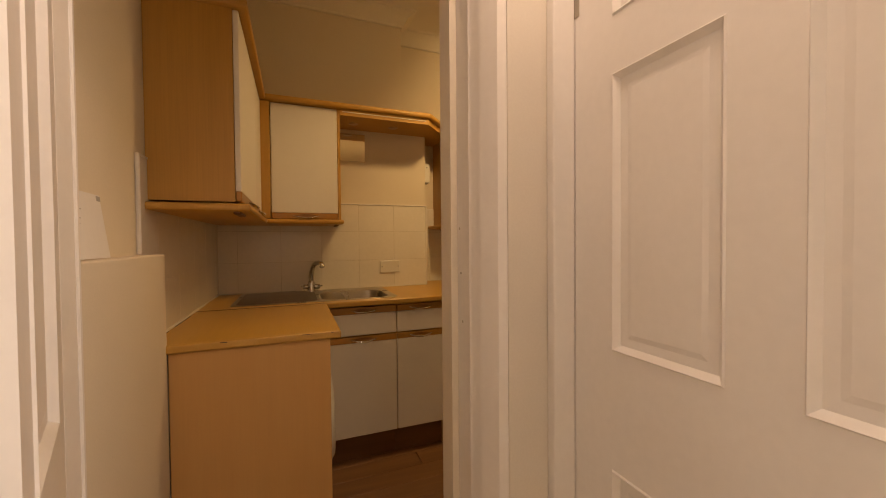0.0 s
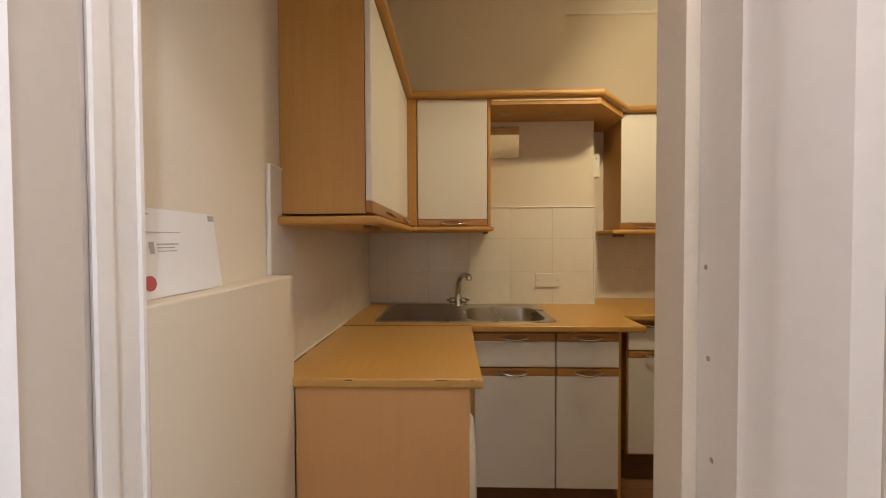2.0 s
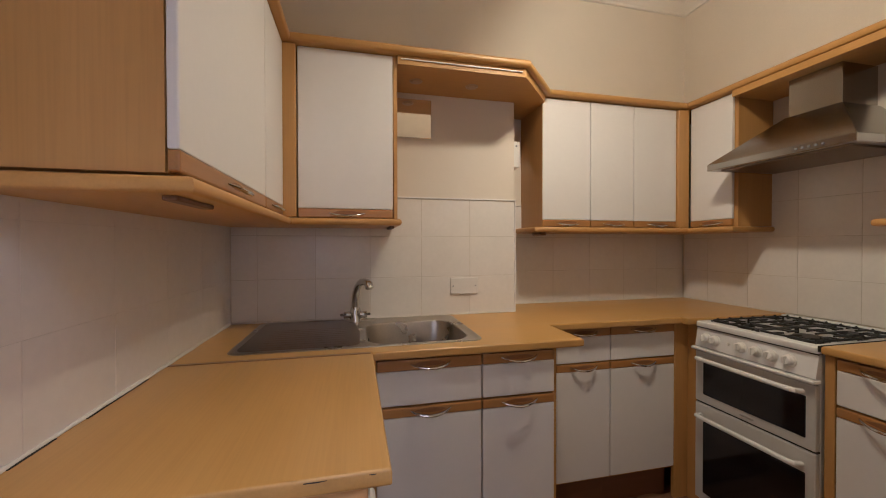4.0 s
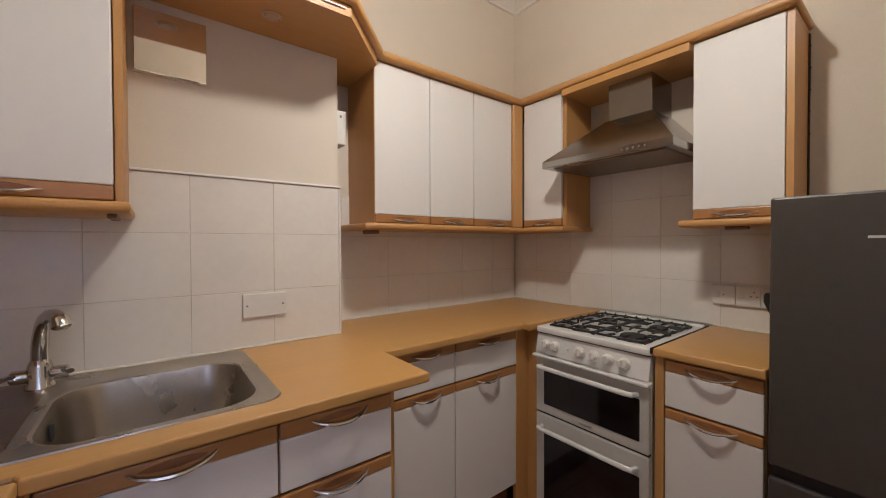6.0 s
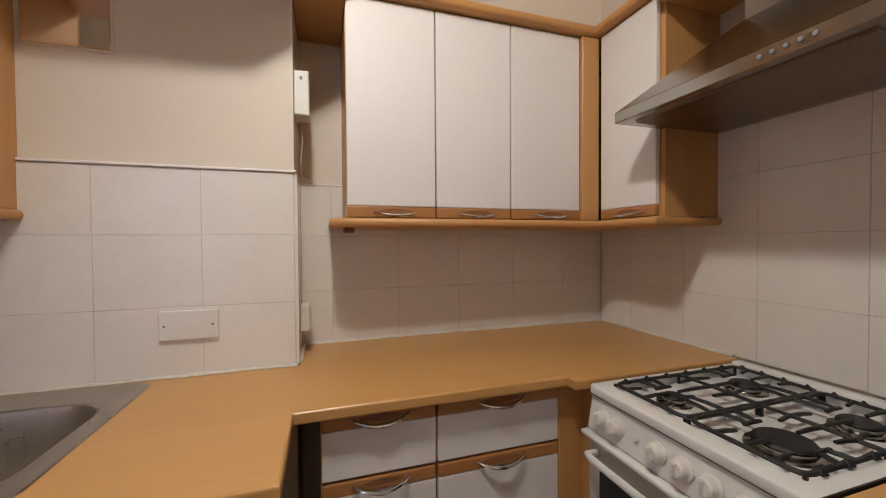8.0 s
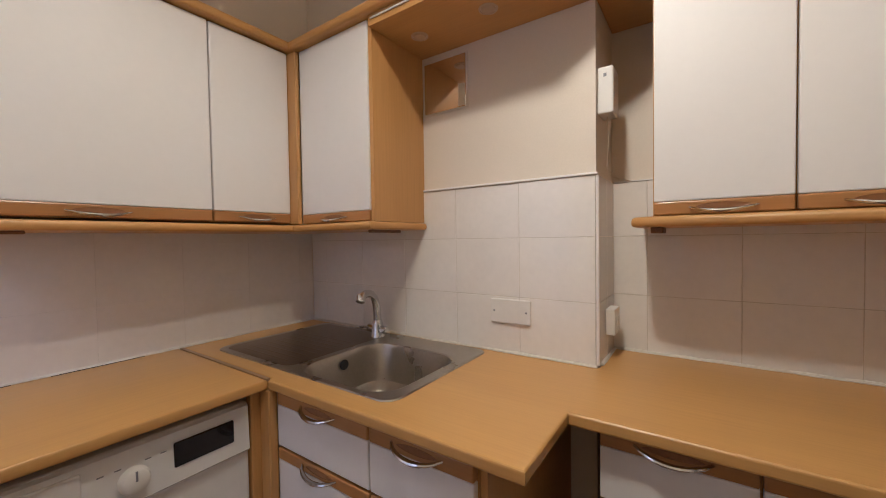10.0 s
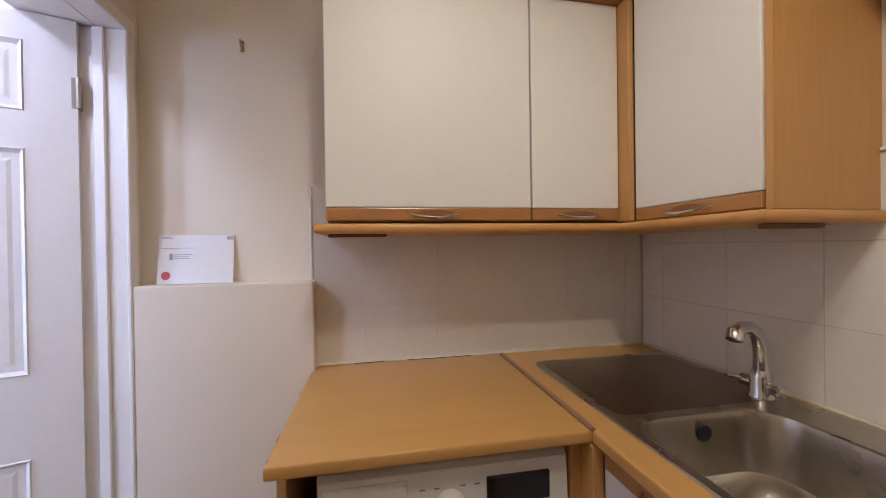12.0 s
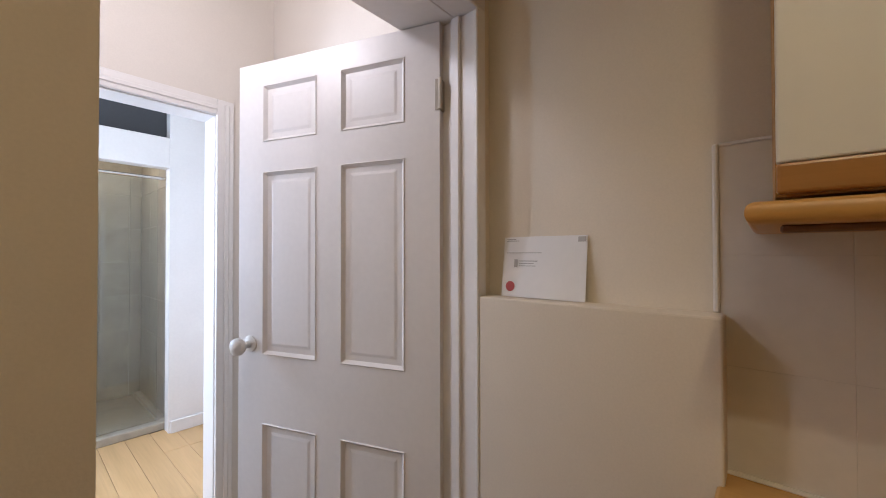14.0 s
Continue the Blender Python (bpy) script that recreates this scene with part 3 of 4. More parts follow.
def bead(name, pts):
    rnd = random.Random(len(pts) * 7 + int(pts[0][0] * 100))
    fine = []
    for a, b in zip(pts, pts[1:]):
        a, b = Vector(a), Vector(b)
        n = max(2, int((b - a).length / 0.05))
        fine += [a.lerp(b, k / n) + Vector((0, 0, rnd.uniform(-0.0015, 0.0015))) for k in range(n)]
    fine.append(Vector(pts[-1]))
    return solid(name, tube(fine, [rnd.uniform(0.004, 0.0075) for _ in fine], 6), SEALANT, kind="structure", smooth=True)


bead("sealant_trim", [(XL + 0.008, 1.44, ZT + 0.002), (XL + 0.008, 2.668, ZT + 0.002), (XB + 0.004, 2.668, ZT + 0.002)])
bead("sealant_trim", [(XB + 0.01, 2.70, ZT + 0.002), (XB + 0.012, 2.91, ZT + 0.002), (XR - 0.01, 2.91, ZT + 0.002), (XR - 0.01, 2.31, ZT + 0.002)])
bead("sealant_trim", [(XR - 0.01, 1.79, ZT + 0.002), (XR - 0.01, 1.50, ZT + 0.002)])

rnd_chip = random.Random(5)
for x, w in ((-0.16, 0.02), (0.10, 0.035), (0.185, 0.012)):
    part("chipped_edge", hull([(x + dx * w, 1.4272 - 0.0006 * k, ZT - 0.004 - rnd_chip.uniform(0, 0.003) * k) for dx in (-0.5, 0.1, 0.5) for k in (0, 1)] + [(x, 1.4285, ZT - 0.0065)]), SHADOW_GAP, top_left, "dark chip in the worktop edge")

# ---------------------------------------------------------------- sink and tap
sink = thing("sink", (0.2, 2.4, ZT), "inset stainless steel sink with a bowl and a ribbed drainer", "sink")
N = 6
outer = round_rect(-0.245, 0.622, 2.146, 2.648, 0.045, N)
bowl = round_rect(0.203, 0.580, 2.172, 2.530, 0.085, N)


def loops_mesh(loops, cap):
    bm = bmesh.new()
    rings = [[bm.verts.new(p) for p in lp] for lp in loops]
    for a, b in zip(rings, rings[1:]):
        for j in range(len(a)):
            bm.faces.new((a[j], a[(j + 1) % len(a)], b[(j + 1) % len(a)], b[j]))
    if cap:
        bm.faces.new(rings[-1])
    bmesh.ops.recalc_face_normals(bm, faces=bm.faces[:])
    return bm


def lp(shape, z, grow=0.0):
    cx = sum(p[0] for p in shape) / len(shape)
    cy = sum(p[1] for p in shape) / len(shape)
    hx = max(p[0] for p in shape) - cx
    hy = max(p[1] for p in shape) - cy
    return [(cx + (x - cx) * (hx + grow) / hx, cy + (y - cy) * (hy + grow) / hy, z) for x, y in shape]


part("rim", loops_mesh([lp(outer, ZT + 0.0005, 0.002), lp(outer, ZT + 0.004, 0.0), lp(outer, ZT + 0.005, -0.006), lp(outer, ZT + 0.0035, -0.012), lp(bowl, ZT + 0.0035, 0.008)], False), SINK_STEEL, sink, smooth=True)
part("bowl", loops_mesh([lp(bowl, ZT + 0.0035, 0.008), lp(bowl, ZT + 0.001, 0.002), lp(bowl, ZT - 0.012, -0.002), lp(bowl, ZT - 0.09, -0.010), lp(bowl, ZT - 0.128, -0.020), lp(bowl, ZT - 0.146, -0.042), lp(bowl, ZT - 0.150, -0.075), lp(bowl, ZT - 0.153, -0.13)], True), SINK_STEEL, sink, "deep rounded steel bowl", smooth=True)
drain_shape = round_rect(-0.222, 0.176, 2.168, 2.626, 0.035, N)
# Darker than the rim and bowl because its reflection is coloured in.
part("drainer", loops_mesh([lp(drain_shape, ZT + 0.0042), lp(drain_shape, ZT + 0.0046, -0.005)], True), DRAINER, sink, "steel drainer with its dark reflection in the colour", smooth=True)
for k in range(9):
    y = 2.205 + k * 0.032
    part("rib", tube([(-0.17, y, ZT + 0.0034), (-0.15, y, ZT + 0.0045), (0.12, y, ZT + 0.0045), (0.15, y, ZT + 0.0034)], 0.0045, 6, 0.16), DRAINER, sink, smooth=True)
part("overflow", turned((0.2095, 2.36, ZT - 0.038), (1, 0, 0), [(0.018, 0), (0.018, 0.003), (0.013, 0.004)], 16), BLACK_PLASTIC, sink, "dark overflow hole")
part("waste", turned((0.392, 2.355, ZT - 0.152), (0, 0, 1), [(0.036, 0), (0.036, 0.002), (0.028, 0.003), (0.02, 0.0015)], 20), CHROME, sink, "chrome waste", True)

tap = thing("mixer_tap", (0.160, 2.578, ZT + 0.005), "chrome mixer tap with a curved spout and two lever handles", "tap")
TX, TY, TZ = 0.160, 2.578, ZT + 0.0045
part("body", turned((TX, TY, TZ), (0, 0, 1), [(0.028, 0), (0.028, 0.006), (0.024, 0.012), (0.024, 0.05), (0.021, 0.062), (0.0165, 0.07)]), CHROME, tap, smooth=True)
dirv = Vector((0.375, -0.927, 0)).normalized()
sp = [Vector((TX, TY, TZ + h)) + dirv * r for r, h in ((0, 0.06), (0.001, 0.09), (0.005, 0.117), (0.014, 0.141), (0.030, 0.162), (0.052, 0.177), (0.078, 0.186), (0.106, 0.189), (0.130, 0.187), (0.148, 0.181))]
part("spout", tube(sp, [0.0165] * 3 + [0.0150] * 7, 12), CHROME, tap, smooth=True)
e1 = sp[-1]
dd = (dirv * 0.55 - Vector((0, 0, 1))).normalized()
part("nozzle", turned(e1 - dd * 0.010, dd, [(0.0150, 0), (0.0175, 0.004), (0.0175, 0.026), (0.013, 0.029)], 14), CHROME, tap, smooth=True)
for s in (-1, 1):
    c = Vector((TX, TY, TZ + 0.032))
    part("lever", join(turned(c + Vector((s * 0.018, 0, 0)), (s, 0, 0), [(0.014, 0), (0.016, 0.008), (0.016, 0.03), (0.012, 0.034)], 14),
                       tube([c + Vector((s * 0.04, -0.005, 0.004)), c + Vector((s * 0.052, -0.022, 0.008)), c + Vector((s * 0.058, -0.04, 0.008))], [0.008, 0.007, 0.009], 8, 0.7)), CHROME, tap, "chrome lever", True)

# ---------------------------------------------------------------- base units
F_SINK, F_REC, F_RIGHT, F_LEFT = Front("x", 2.098, -1), Front("x", 2.372, -1), Front("y", 1.746, -1), Front("y", 0.178, 1)


def base_unit(f, u0, u1, depth, label, top=0.875):
    c = thing("base_cabinet", f.at((u0 + u1) / 2, -depth / 2, 0), label, "kitchen cabinet", "base cabinets")
    part("carcass", f.box(u0, u1, -depth, -0.0185, 0.15, top), BEECH_Z, c)
    part("plinth", f.box(u0, u1, -0.075, -0.06, 0.0, 0.1495), PLINTH, c, "dark brown plinth board")
    return c


def drawer_line(f, c, u0, u1, z_low):
    front_panel("drawer_front", f, u0, u1, 0.7125, 0.868, c, 0.038, label="off-white drawer front")
    front_panel("door", f, u0, u1, z_low, 0.706, c, label="off-white cabinet door")


c1 = base_unit(F_SINK, 0.225, 0.5965, 0.53, "base cabinet under the sink with drawer front and door, scuffed off-white", 0.735)
drawer_line(F_SINK, c1, 0.226, 0.5955, 0.155)
c2 = base_unit(F_SINK, 0.597, 0.882, 0.53, "narrow off-white base cabinet with drawer and door beside the sink")
drawer_line(F_SINK, c2, 0.598, 0.880, 0.155)
part("side_panel", box((0.8825, 2.118, 0.0), (0.898, YS - 0.01, ZB - 0.001)), BEECH_Z, c2, "brown wooden side panel")
c3 = base_unit(F_REC, 1.044, 1.3275, 0.53, "off-white base cabinet with drawer and door under the corner worktop")
drawer_line(F_REC, c3, 1.046, 1.326, 0.165)
c4 = base_unit(F_REC, 1.328, 1.69, 0.53, "wide off-white corner base cabinet with drawer front and door")
drawer_line(F_REC, c4, 1.329, 1.688, 0.165)
c5 = base_unit(F_RIGHT, 1.505, 1.771, 0.54, "off-white base cabinet with drawer and door between cooker and fridge")
drawer_line(F_RIGHT, c5, 1.507, 1.769, 0.155)


def post(a, b, label):
    return solid("corner_post", box(a, b, 0.003), BEECH_Z, label, "filler post", at=(a[0], a[1], 0))


post((0.150, 2.048, 0.0), (0.176, 2.095, ZB - 0.001), "beech filler post between washing machine and sink cabinet")
post((0.177, 2.074, 0.0), (0.2245, 2.101, ZB - 0.001), "beech corner post beside the sink cabinet")
post((1.6905, 2.3725, 0.0), (1.79, 2.395, ZB - 0.001), "beech corner post beside the cooker")
post((1.765, 2.2975, 0.0), (1.79, 2.372, ZB - 0.001), "beech corner return post against the cooker")
post((1.745, 1.7715, 0.0), (1.775, 1.801, ZB - 0.001), "beech filler post between cooker and drawer unit")
solid("end_panel", box((-0.317, 1.441, 0.0), (0.178, 1.459, ZB - 0.001), 0.0015), PALE_END, "pale beech end panel closing the worktop beside the door", "end panel", at=(0, 1.45, 0))

# ---------------------------------------------------------------- washing machine
wm = thing("washing_machine", (-0.1, 1.78, 0), "white washing machine with black display under the worktop", "washing machine")
part("body", box((-0.36, 1.512, 0.012), (0.168, 2.044, 0.846), 0.008, 2), ENAMEL, wm)
part("fascia", hull([(0.160, y, z) for y in (1.514, 2.042) for z in (0.70, 0.845)] + [(0.176, y, 0.838) for y in (1.517, 2.039)] + [(0.182, y, 0.716) for y in (1.517, 2.039)]), ENAMEL, wm, "white control panel")
part("display", box((0.175, 1.856, 0.753), (0.1835, 1.997, 0.813), 0.002), BLACK_GLASS, wm, "black glass display")
kn = part("dial", turned((0.176, 1.777, 0.768), (1, 0, 0), [(0.030, 0), (0.030, 0.012), (0.026, 0.022), (0.022, 0.024)], 22), PLASTIC, wm, "round white programme dial", True)
part("pointer", box((0.199, 1.775, 0.770), (0.2015, 1.779, 0.792)), INK, kn)
part("detergent_drawer", box((0.160, 1.522, 0.718), (0.1845, 1.690, 0.826), 0.003), ENAMEL, wm)
part("drawer_grip", box((0.1835, 1.590, 0.786), (0.1875, 1.625, 0.797), 0.002), INK, wm)
part("door_ring", turned((0.167, 1.778, 0.45), (1, 0, 0), [(0.185, 0), (0.19, 0.014), (0.184, 0.030), (0.168, 0.041), (0.150, 0.042), (0.142, 0.026)], 40), PLASTIC, wm, "round white porthole rim", True)
part("door_glass", turned((0.169, 1.778, 0.45), (1, 0, 0), [(0.146, 0), (0.142, 0.020), (0.11, 0.030), (0.05, 0.036), (0.0, 0.037)], 32), BLACK_GLASS, wm, "dark porthole glass", True)
for y in (1.72, 1.75, 1.805, 1.835):
    part("mark", box((0.1765, y - 0.006, 0.800), (0.1785, y + 0.006, 0.8025)), INK, wm)
# Near-black sheet across the slot; the slot's shade is its colour.
solid("machine_gap", box((-0.30, 1.4595, 0.0), (-0.29, 1.5115, 0.86)), SHADOW_GAP, kind="structure")

# ---------------------------------------------------------------- wall units
W0, W1 = 1.352, 2.034
G_LEFT, G_SINK, G_REC, G_RIGHT = Front("y", -0.108, 1), Front("x", 2.398, -1), Front("x", 2.656, -1), Front("y", 2.052, -1)


def wall_unit(f, u0, u1, depth, label, doors, handles=None, W0=W0):
    c = thing("wall_cabinet", f.at((u0 + u1) / 2, -depth / 2, W0), label, "kitchen cabinet", "wall cabinets")
    part("carcass", f.box(u0, u1, -depth, -0.0185, W0, W1 + 0.003), BEECH_Z, c)
    for i, (a, b) in enumerate(doors):
        front_panel("door", f, a, b, W0 + 0.002, W1, c, 0.036, "bottom", (handles or {}).get(i), "off-white cabinet door")
    return c


wl = wall_unit(G_LEFT, 1.516, 2.092, 0.274, "wide off-white wall cabinet with wooden end panel", [(1.5055, 2.091)], {0: 1.805}, 1.370)
part("side_panel", box((XL + 0.002, 1.506, 1.370), (-0.1275, 1.5155, W1 + 0.003)), BEECH_Z, wl, "orange beech end panel")
wall_unit(G_LEFT, 2.0925, 2.386, 0.274, "narrow off-white wall cabinet in the sink corner", [(2.0935, 2.380)], {0: 2.245}, 1.370)
ws = wall_unit(G_SINK, -0.060, 0.316, 0.278, "off-white wall cabinet beside the sink with beech side", [(-0.058, 0.314)], {0: 0.13}, 1.364)
part("side_panel", box((0.3165, 2.402, 1.364), (0.332, YS - 0.001, W1 + 0.003)), BEECH_Z, ws, "orange beech side panel")
wr = wall_unit(G_REC, 1.142, 1.414, 0.26, "off-white wall cabinet beside the chimney breast", [(1.127, 1.413)], {0: 1.278})
part("side_panel", box((1.126, 2.660, W0), (1.1415, YR - 0.001, W1 + 0.003)), BEECH_Z, wr, "orange beech side panel")
wall_unit(G_REC, 1.4145, 1.690, 0.26, "off-white wall cabinet in the middle of the row", [(1.4155, 1.689)], {0: 1.56})
wall_unit(G_REC, 1.6905, 1.985, 0.26, "off-white wall cabinet next to the corner post", [(1.6915, 1.978)], {0: 1.85})
wc = wall_unit(G_RIGHT, 2.384, 2.640, 0.246, "off-white corner wall cabinet beside the extractor hood", [(2.385, 2.632)], {0: 2.50})
part("side_panel", box((2.071, 2.368, W0), (XR - 0.001, 2.3835, W1 + 0.003)), BEECH_Z, wc, "beech side panel facing the hood")
wf = wall_unit(G_RIGHT, 1.520, 1.794, 0.246, "off-white wall cabinet between hood and fridge", [(1.521, 1.793)], {0: 1.66})
part("side_panel", box((2.056, 1.500, W0), (XR - 0.001, 1.5195, W1 + 0.003)), BEECH_Z, wf, "bare beech side panel")
tips = [hull([(XR - 0.018, 1.4995, z - 0.008), (XR - 0.018, 1.4995, z + 0.008), (XR - 0.010, 1.4995, z - 0.008), (XR - 0.010, 1.4995, z + 0.008), (XR - 0.013, 1.4915, z)]) for z in (1.66, 1.74, 1.82, 1.90, 1.98)]
part("fixing_strip", join(box((XR - 0.022, 1.4955, W0 + 0.01), (XR - 0.003, 1.4998, W1 - 0.01), 0.001), *tips), SHADOW_GAP, wf, "dark toothed strip along the wall edge")
for a, b, l in (((-0.128, 2.3815, 1.366), (-0.0605, 2.400, W1), "beech corner post between the wall cabinets at the sink"), ((1.979, 2.6405, W0), (2.054, 2.670, W1), "beech corner post between the wall cabinets at the hood")):
    solid("cabinet_corner_post", box(a, b, 0.003), BEECH_Z, l, "filler post", at=a)

SH0, SH1 = 1.3225, 1.3505
shelf_a = solid("cabinet_shelf", prism([(XL + 0.002, 1.478), (-0.078, 1.478), (-0.078, 2.366), (0.345, 2.366), (0.345, YS - 0.008), (XL + 0.002, YS - 0.008)], SH0 + 0.013, SH1 + 0.012, 0.011, 3), BEECH_Y, "rounded beech shelf under the wall cabinets at the sink", "shelf", smooth=True, at=(-0.2, 2.0, SH0))
shelf_b = solid("cabinet_shelf", prism([(1.075, 2.64), (1.11, 2.618), (2.02, 2.618), (2.02, 2.352), (XR - 0.008, 2.352), (XR - 0.008, YR - 0.008), (1.075, YR - 0.008)], SH0, SH1, 0.011, 3), BEECH_X, "rounded beech shelf under the corner wall cabinets", "shelf", smooth=True, at=(1.7, 2.7, SH0))
shelf_c = solid("cabinet_shelf", prism([(2.02, 1.49), (XR - 0.008, 1.49), (XR - 0.008, 1.832), (2.02, 1.832)], SH0, SH1, 0.011, 3), BEECH_Y, "short rounded beech shelf beside the fridge", "shelf", smooth=True, at=(2.15, 1.6, SH0))
for a, b in (((-0.135, 1.51, 1.327), (-0.112, 1.667, SH0 + 0.013)), ((0.30, 2.40, 1.325), (0.318, 2.55, SH0 + 0.013)), ((1.12, 2.66, 1.306), (1.15, 2.76, SH0)), ((2.06, 1.62, 1.310), (2.085, 1.69, SH0))):
    solid("shelf_bracket", box(a, b, 0.002), PLINTH, "small dark bracket fixed under the cabinet shelf", "bracket", at=a)

crown = solid("pelmet_board", prism([(XL + 0.002, 1.488), (-0.078, 1.488), (-0.078, 2.366), (0.915, 2.366), (1.158, 2.624), (2.02, 2.624), (2.02, 1.488), (XR - 0.002, 1.488), (XR - 0.002, YR - 0.002), (XB + 0.002, YR - 0.002), (XB + 0.002, YS - 0.002), (XL + 0.002, YS - 0.002)], W1 + 0.004, W1 + 0.038, 0.013, 3), BEECH_X, "rounded beech pelmet board along the tops of the wall cabinets", "pelmet", smooth=True, at=(0.9, 2.4, W1))
canopy = thing("sink_canopy", (0.7, 2.5, 2.0), "beech canopy over the sink with two unlit downlights", "canopy")
part("panel", prism([(0.333, 2.388), (0.905, 2.388), (1.125, 2.63), (1.125, YR - 0.003), (XB + 0.003, YR - 0.003), (XB + 0.003, YS - 0.003), (0.333, YS - 0.003)], 2.000, 2.036), BEECH_X, canopy)
# Thin white box for the pale line along the canopy front.
part("light_strip", box((0.345, 2.383, 2.019), (0.885, 2.3875, 2.0235)), PLASTIC, canopy, "thin pale strip along the canopy edge")
for x in (0.432, 0.697):
    dl = part("downlight", turned((x, 2.535, 2.0), (0, 0, -1), [(0.030, 0), (0.030, 0.002), (0.026, 0.0035), (0.024, 0.0015)], 24), LENS, canopy, "small unlit downlight", True)
    part("lens", turned((x, 2.535, 1.9985), (0, 0, -1), [(0.024, 0), (0.02, 0.004), (0.0, 0.005)], 20), LENS, dl, smooth=True)

hood_board = thing("hood_canopy", (2.15, 2.08, 2.0), "beech board boxed under the pelmet above the hood", "canopy")
part("panel", box((2.030, 1.7965, 2.006), (XR - 0.004, 2.3665, 2.0365), 0.002), BEECH_Y, hood_board)
part("front_lip", box((2.024, 1.7965, 2.004), (2.0295, 2.3665, 2.0362), 0.001), BEECH_Y, hood_board)

# ---------------------------------------------------------------- cooker hood
hood = thing("extractor_hood", (2.1, 2.09, 1.62), "stainless steel chimney extractor hood over the cooker", "extractor hood")
HY_0, HY_1 = 1.801, 2.383
part("canopy", join(box((1.890, HY_0, 1.624), (XR - 0.001, HY_1, 1.656), 0.002),
                    hull([(1.892, HY_0 + 0.002, 1.6565), (1.892, HY_1 - 0.002, 1.6565), (XR - 0.001, HY_0 + 0.002, 1.6565), (XR - 0.001, HY_1 - 0.002, 1.6565),
                          (2.085, 1.955, 1.835), (2.085, 2.165, 1.835), (XR - 0.001, 1.955, 1.835), (XR - 0.001, 2.165, 1.835)])), STEEL, hood)
part("chimney", box((2.095, 1.962, 1.836), (XR - 0.001, 2.158, 2.0035), 0.002), STEEL, hood, "square steel chimney")
part("filter", box((1.93, HY_0 + 0.04, 1.619), (2.25, HY_1 - 0.04, 1.6235)), DRAINER, hood, "grey grease filter")
for k in range(5):
    part("button", turned((1.890, 1.99 - k * 0.0225, 1.640), (-1, 0, 0), [(0.0048, 0), (0.0048, 0.003), (0.003, 0.004)], 12), INK, hood)

# ---------------------------------------------------------------- cooker
ck = thing("gas_cooker", (2.0, 2.05, 0), "white freestanding gas cooker with four burners and double oven", "cooker")
CX0, CX1, CY0, CY1 = 1.722, XR - 0.02, 1.806, 2.290
part("body", box((CX0 + 0.022, CY0 + 0.004, 0.05), (CX1, CY1 - 0.004, 0.872), 0.004), ENAMEL, ck)
part("base", box((CX0 + 0.05, CY0 + 0.01, 0.0), (CX1, CY1 - 0.01, 0.05)), BLACK_PLASTIC, ck, "black base")
WX0, WX1, WY0, WY1 = CX0 + 0.045, CX1 - 0.065, CY0 + 0.034, CY1 - 0.034
hob = part("hob", join(holed_slab(round_rect(CX0 + 0.002, CX1, CY0, CY1, 0.012, 6), round_rect(WX0, WX1, WY0, WY1, 0.025, 6), 0.8725, 0.898, 0.006),
                       box((CX1 - 0.04, CY0 + 0.006, 0.893), (CX1 - 0.004, CY1 - 0.006, 0.908), 0.006, 2)), ENAMEL, ck, "white enamel hob plate", True)
part("hob_well", box((WX0 - 0.01, WY0 - 0.01, 0.8722), (WX1 + 0.01, WY1 + 0.01, 0.8790)), ENAMEL, ck, "white sunken hob well")
# Black strip paints the gap's darkness below the hob edge.
part("panel_gap", box((CX0 + 0.010, CY0 + 0.004, 0.8685), (CX0 + 0.03, CY1 - 0.004, 0.8722)), BLACK_PLASTIC, ck, "black strip drawing the dark gap under the hob edge")
part("lid_edge", box((CX1 - 0.56, CY0 - 0.0035, 0.884), (CX1, CY0 - 0.0005, 0.905)), BLACK_PLASTIC, ck, "dark side seal strip")
BURNERS = ((1.870, 2.160, 0.026), (2.115, 2.160, 0.036), (1.885, 1.938, 0.050), (2.115, 1.938, 0.036))
for bx_, by_, r in BURNERS:
    br = part("burner", turned((bx_, by_, 0.879), (0, 0, 1), [(r + 0.014, 0), (r + 0.012, 0.004), (r, 0.007), (r, 0.013)], 24), STEEL, ck, "burner ring", True)
    part("cap", turned((bx_, by_, 0.892), (0, 0, 1), [(r - 0.002, 0), (r, 0.003), (r - 0.004, 0.007), (0.0, 0.008)], 24), BLACK, br, "black burner cap", True)
ZG, MID = 0.904, (WY0 + WY1) / 2


def grate_bar(a, b, r=0.0056):
    return tube([(*a, ZG), ((a[0] + b[0]) / 2, (a[1] + b[1]) / 2, ZG + 0.0012), (*b, ZG)], [r, r, r * 0.8], 6, 0.75)


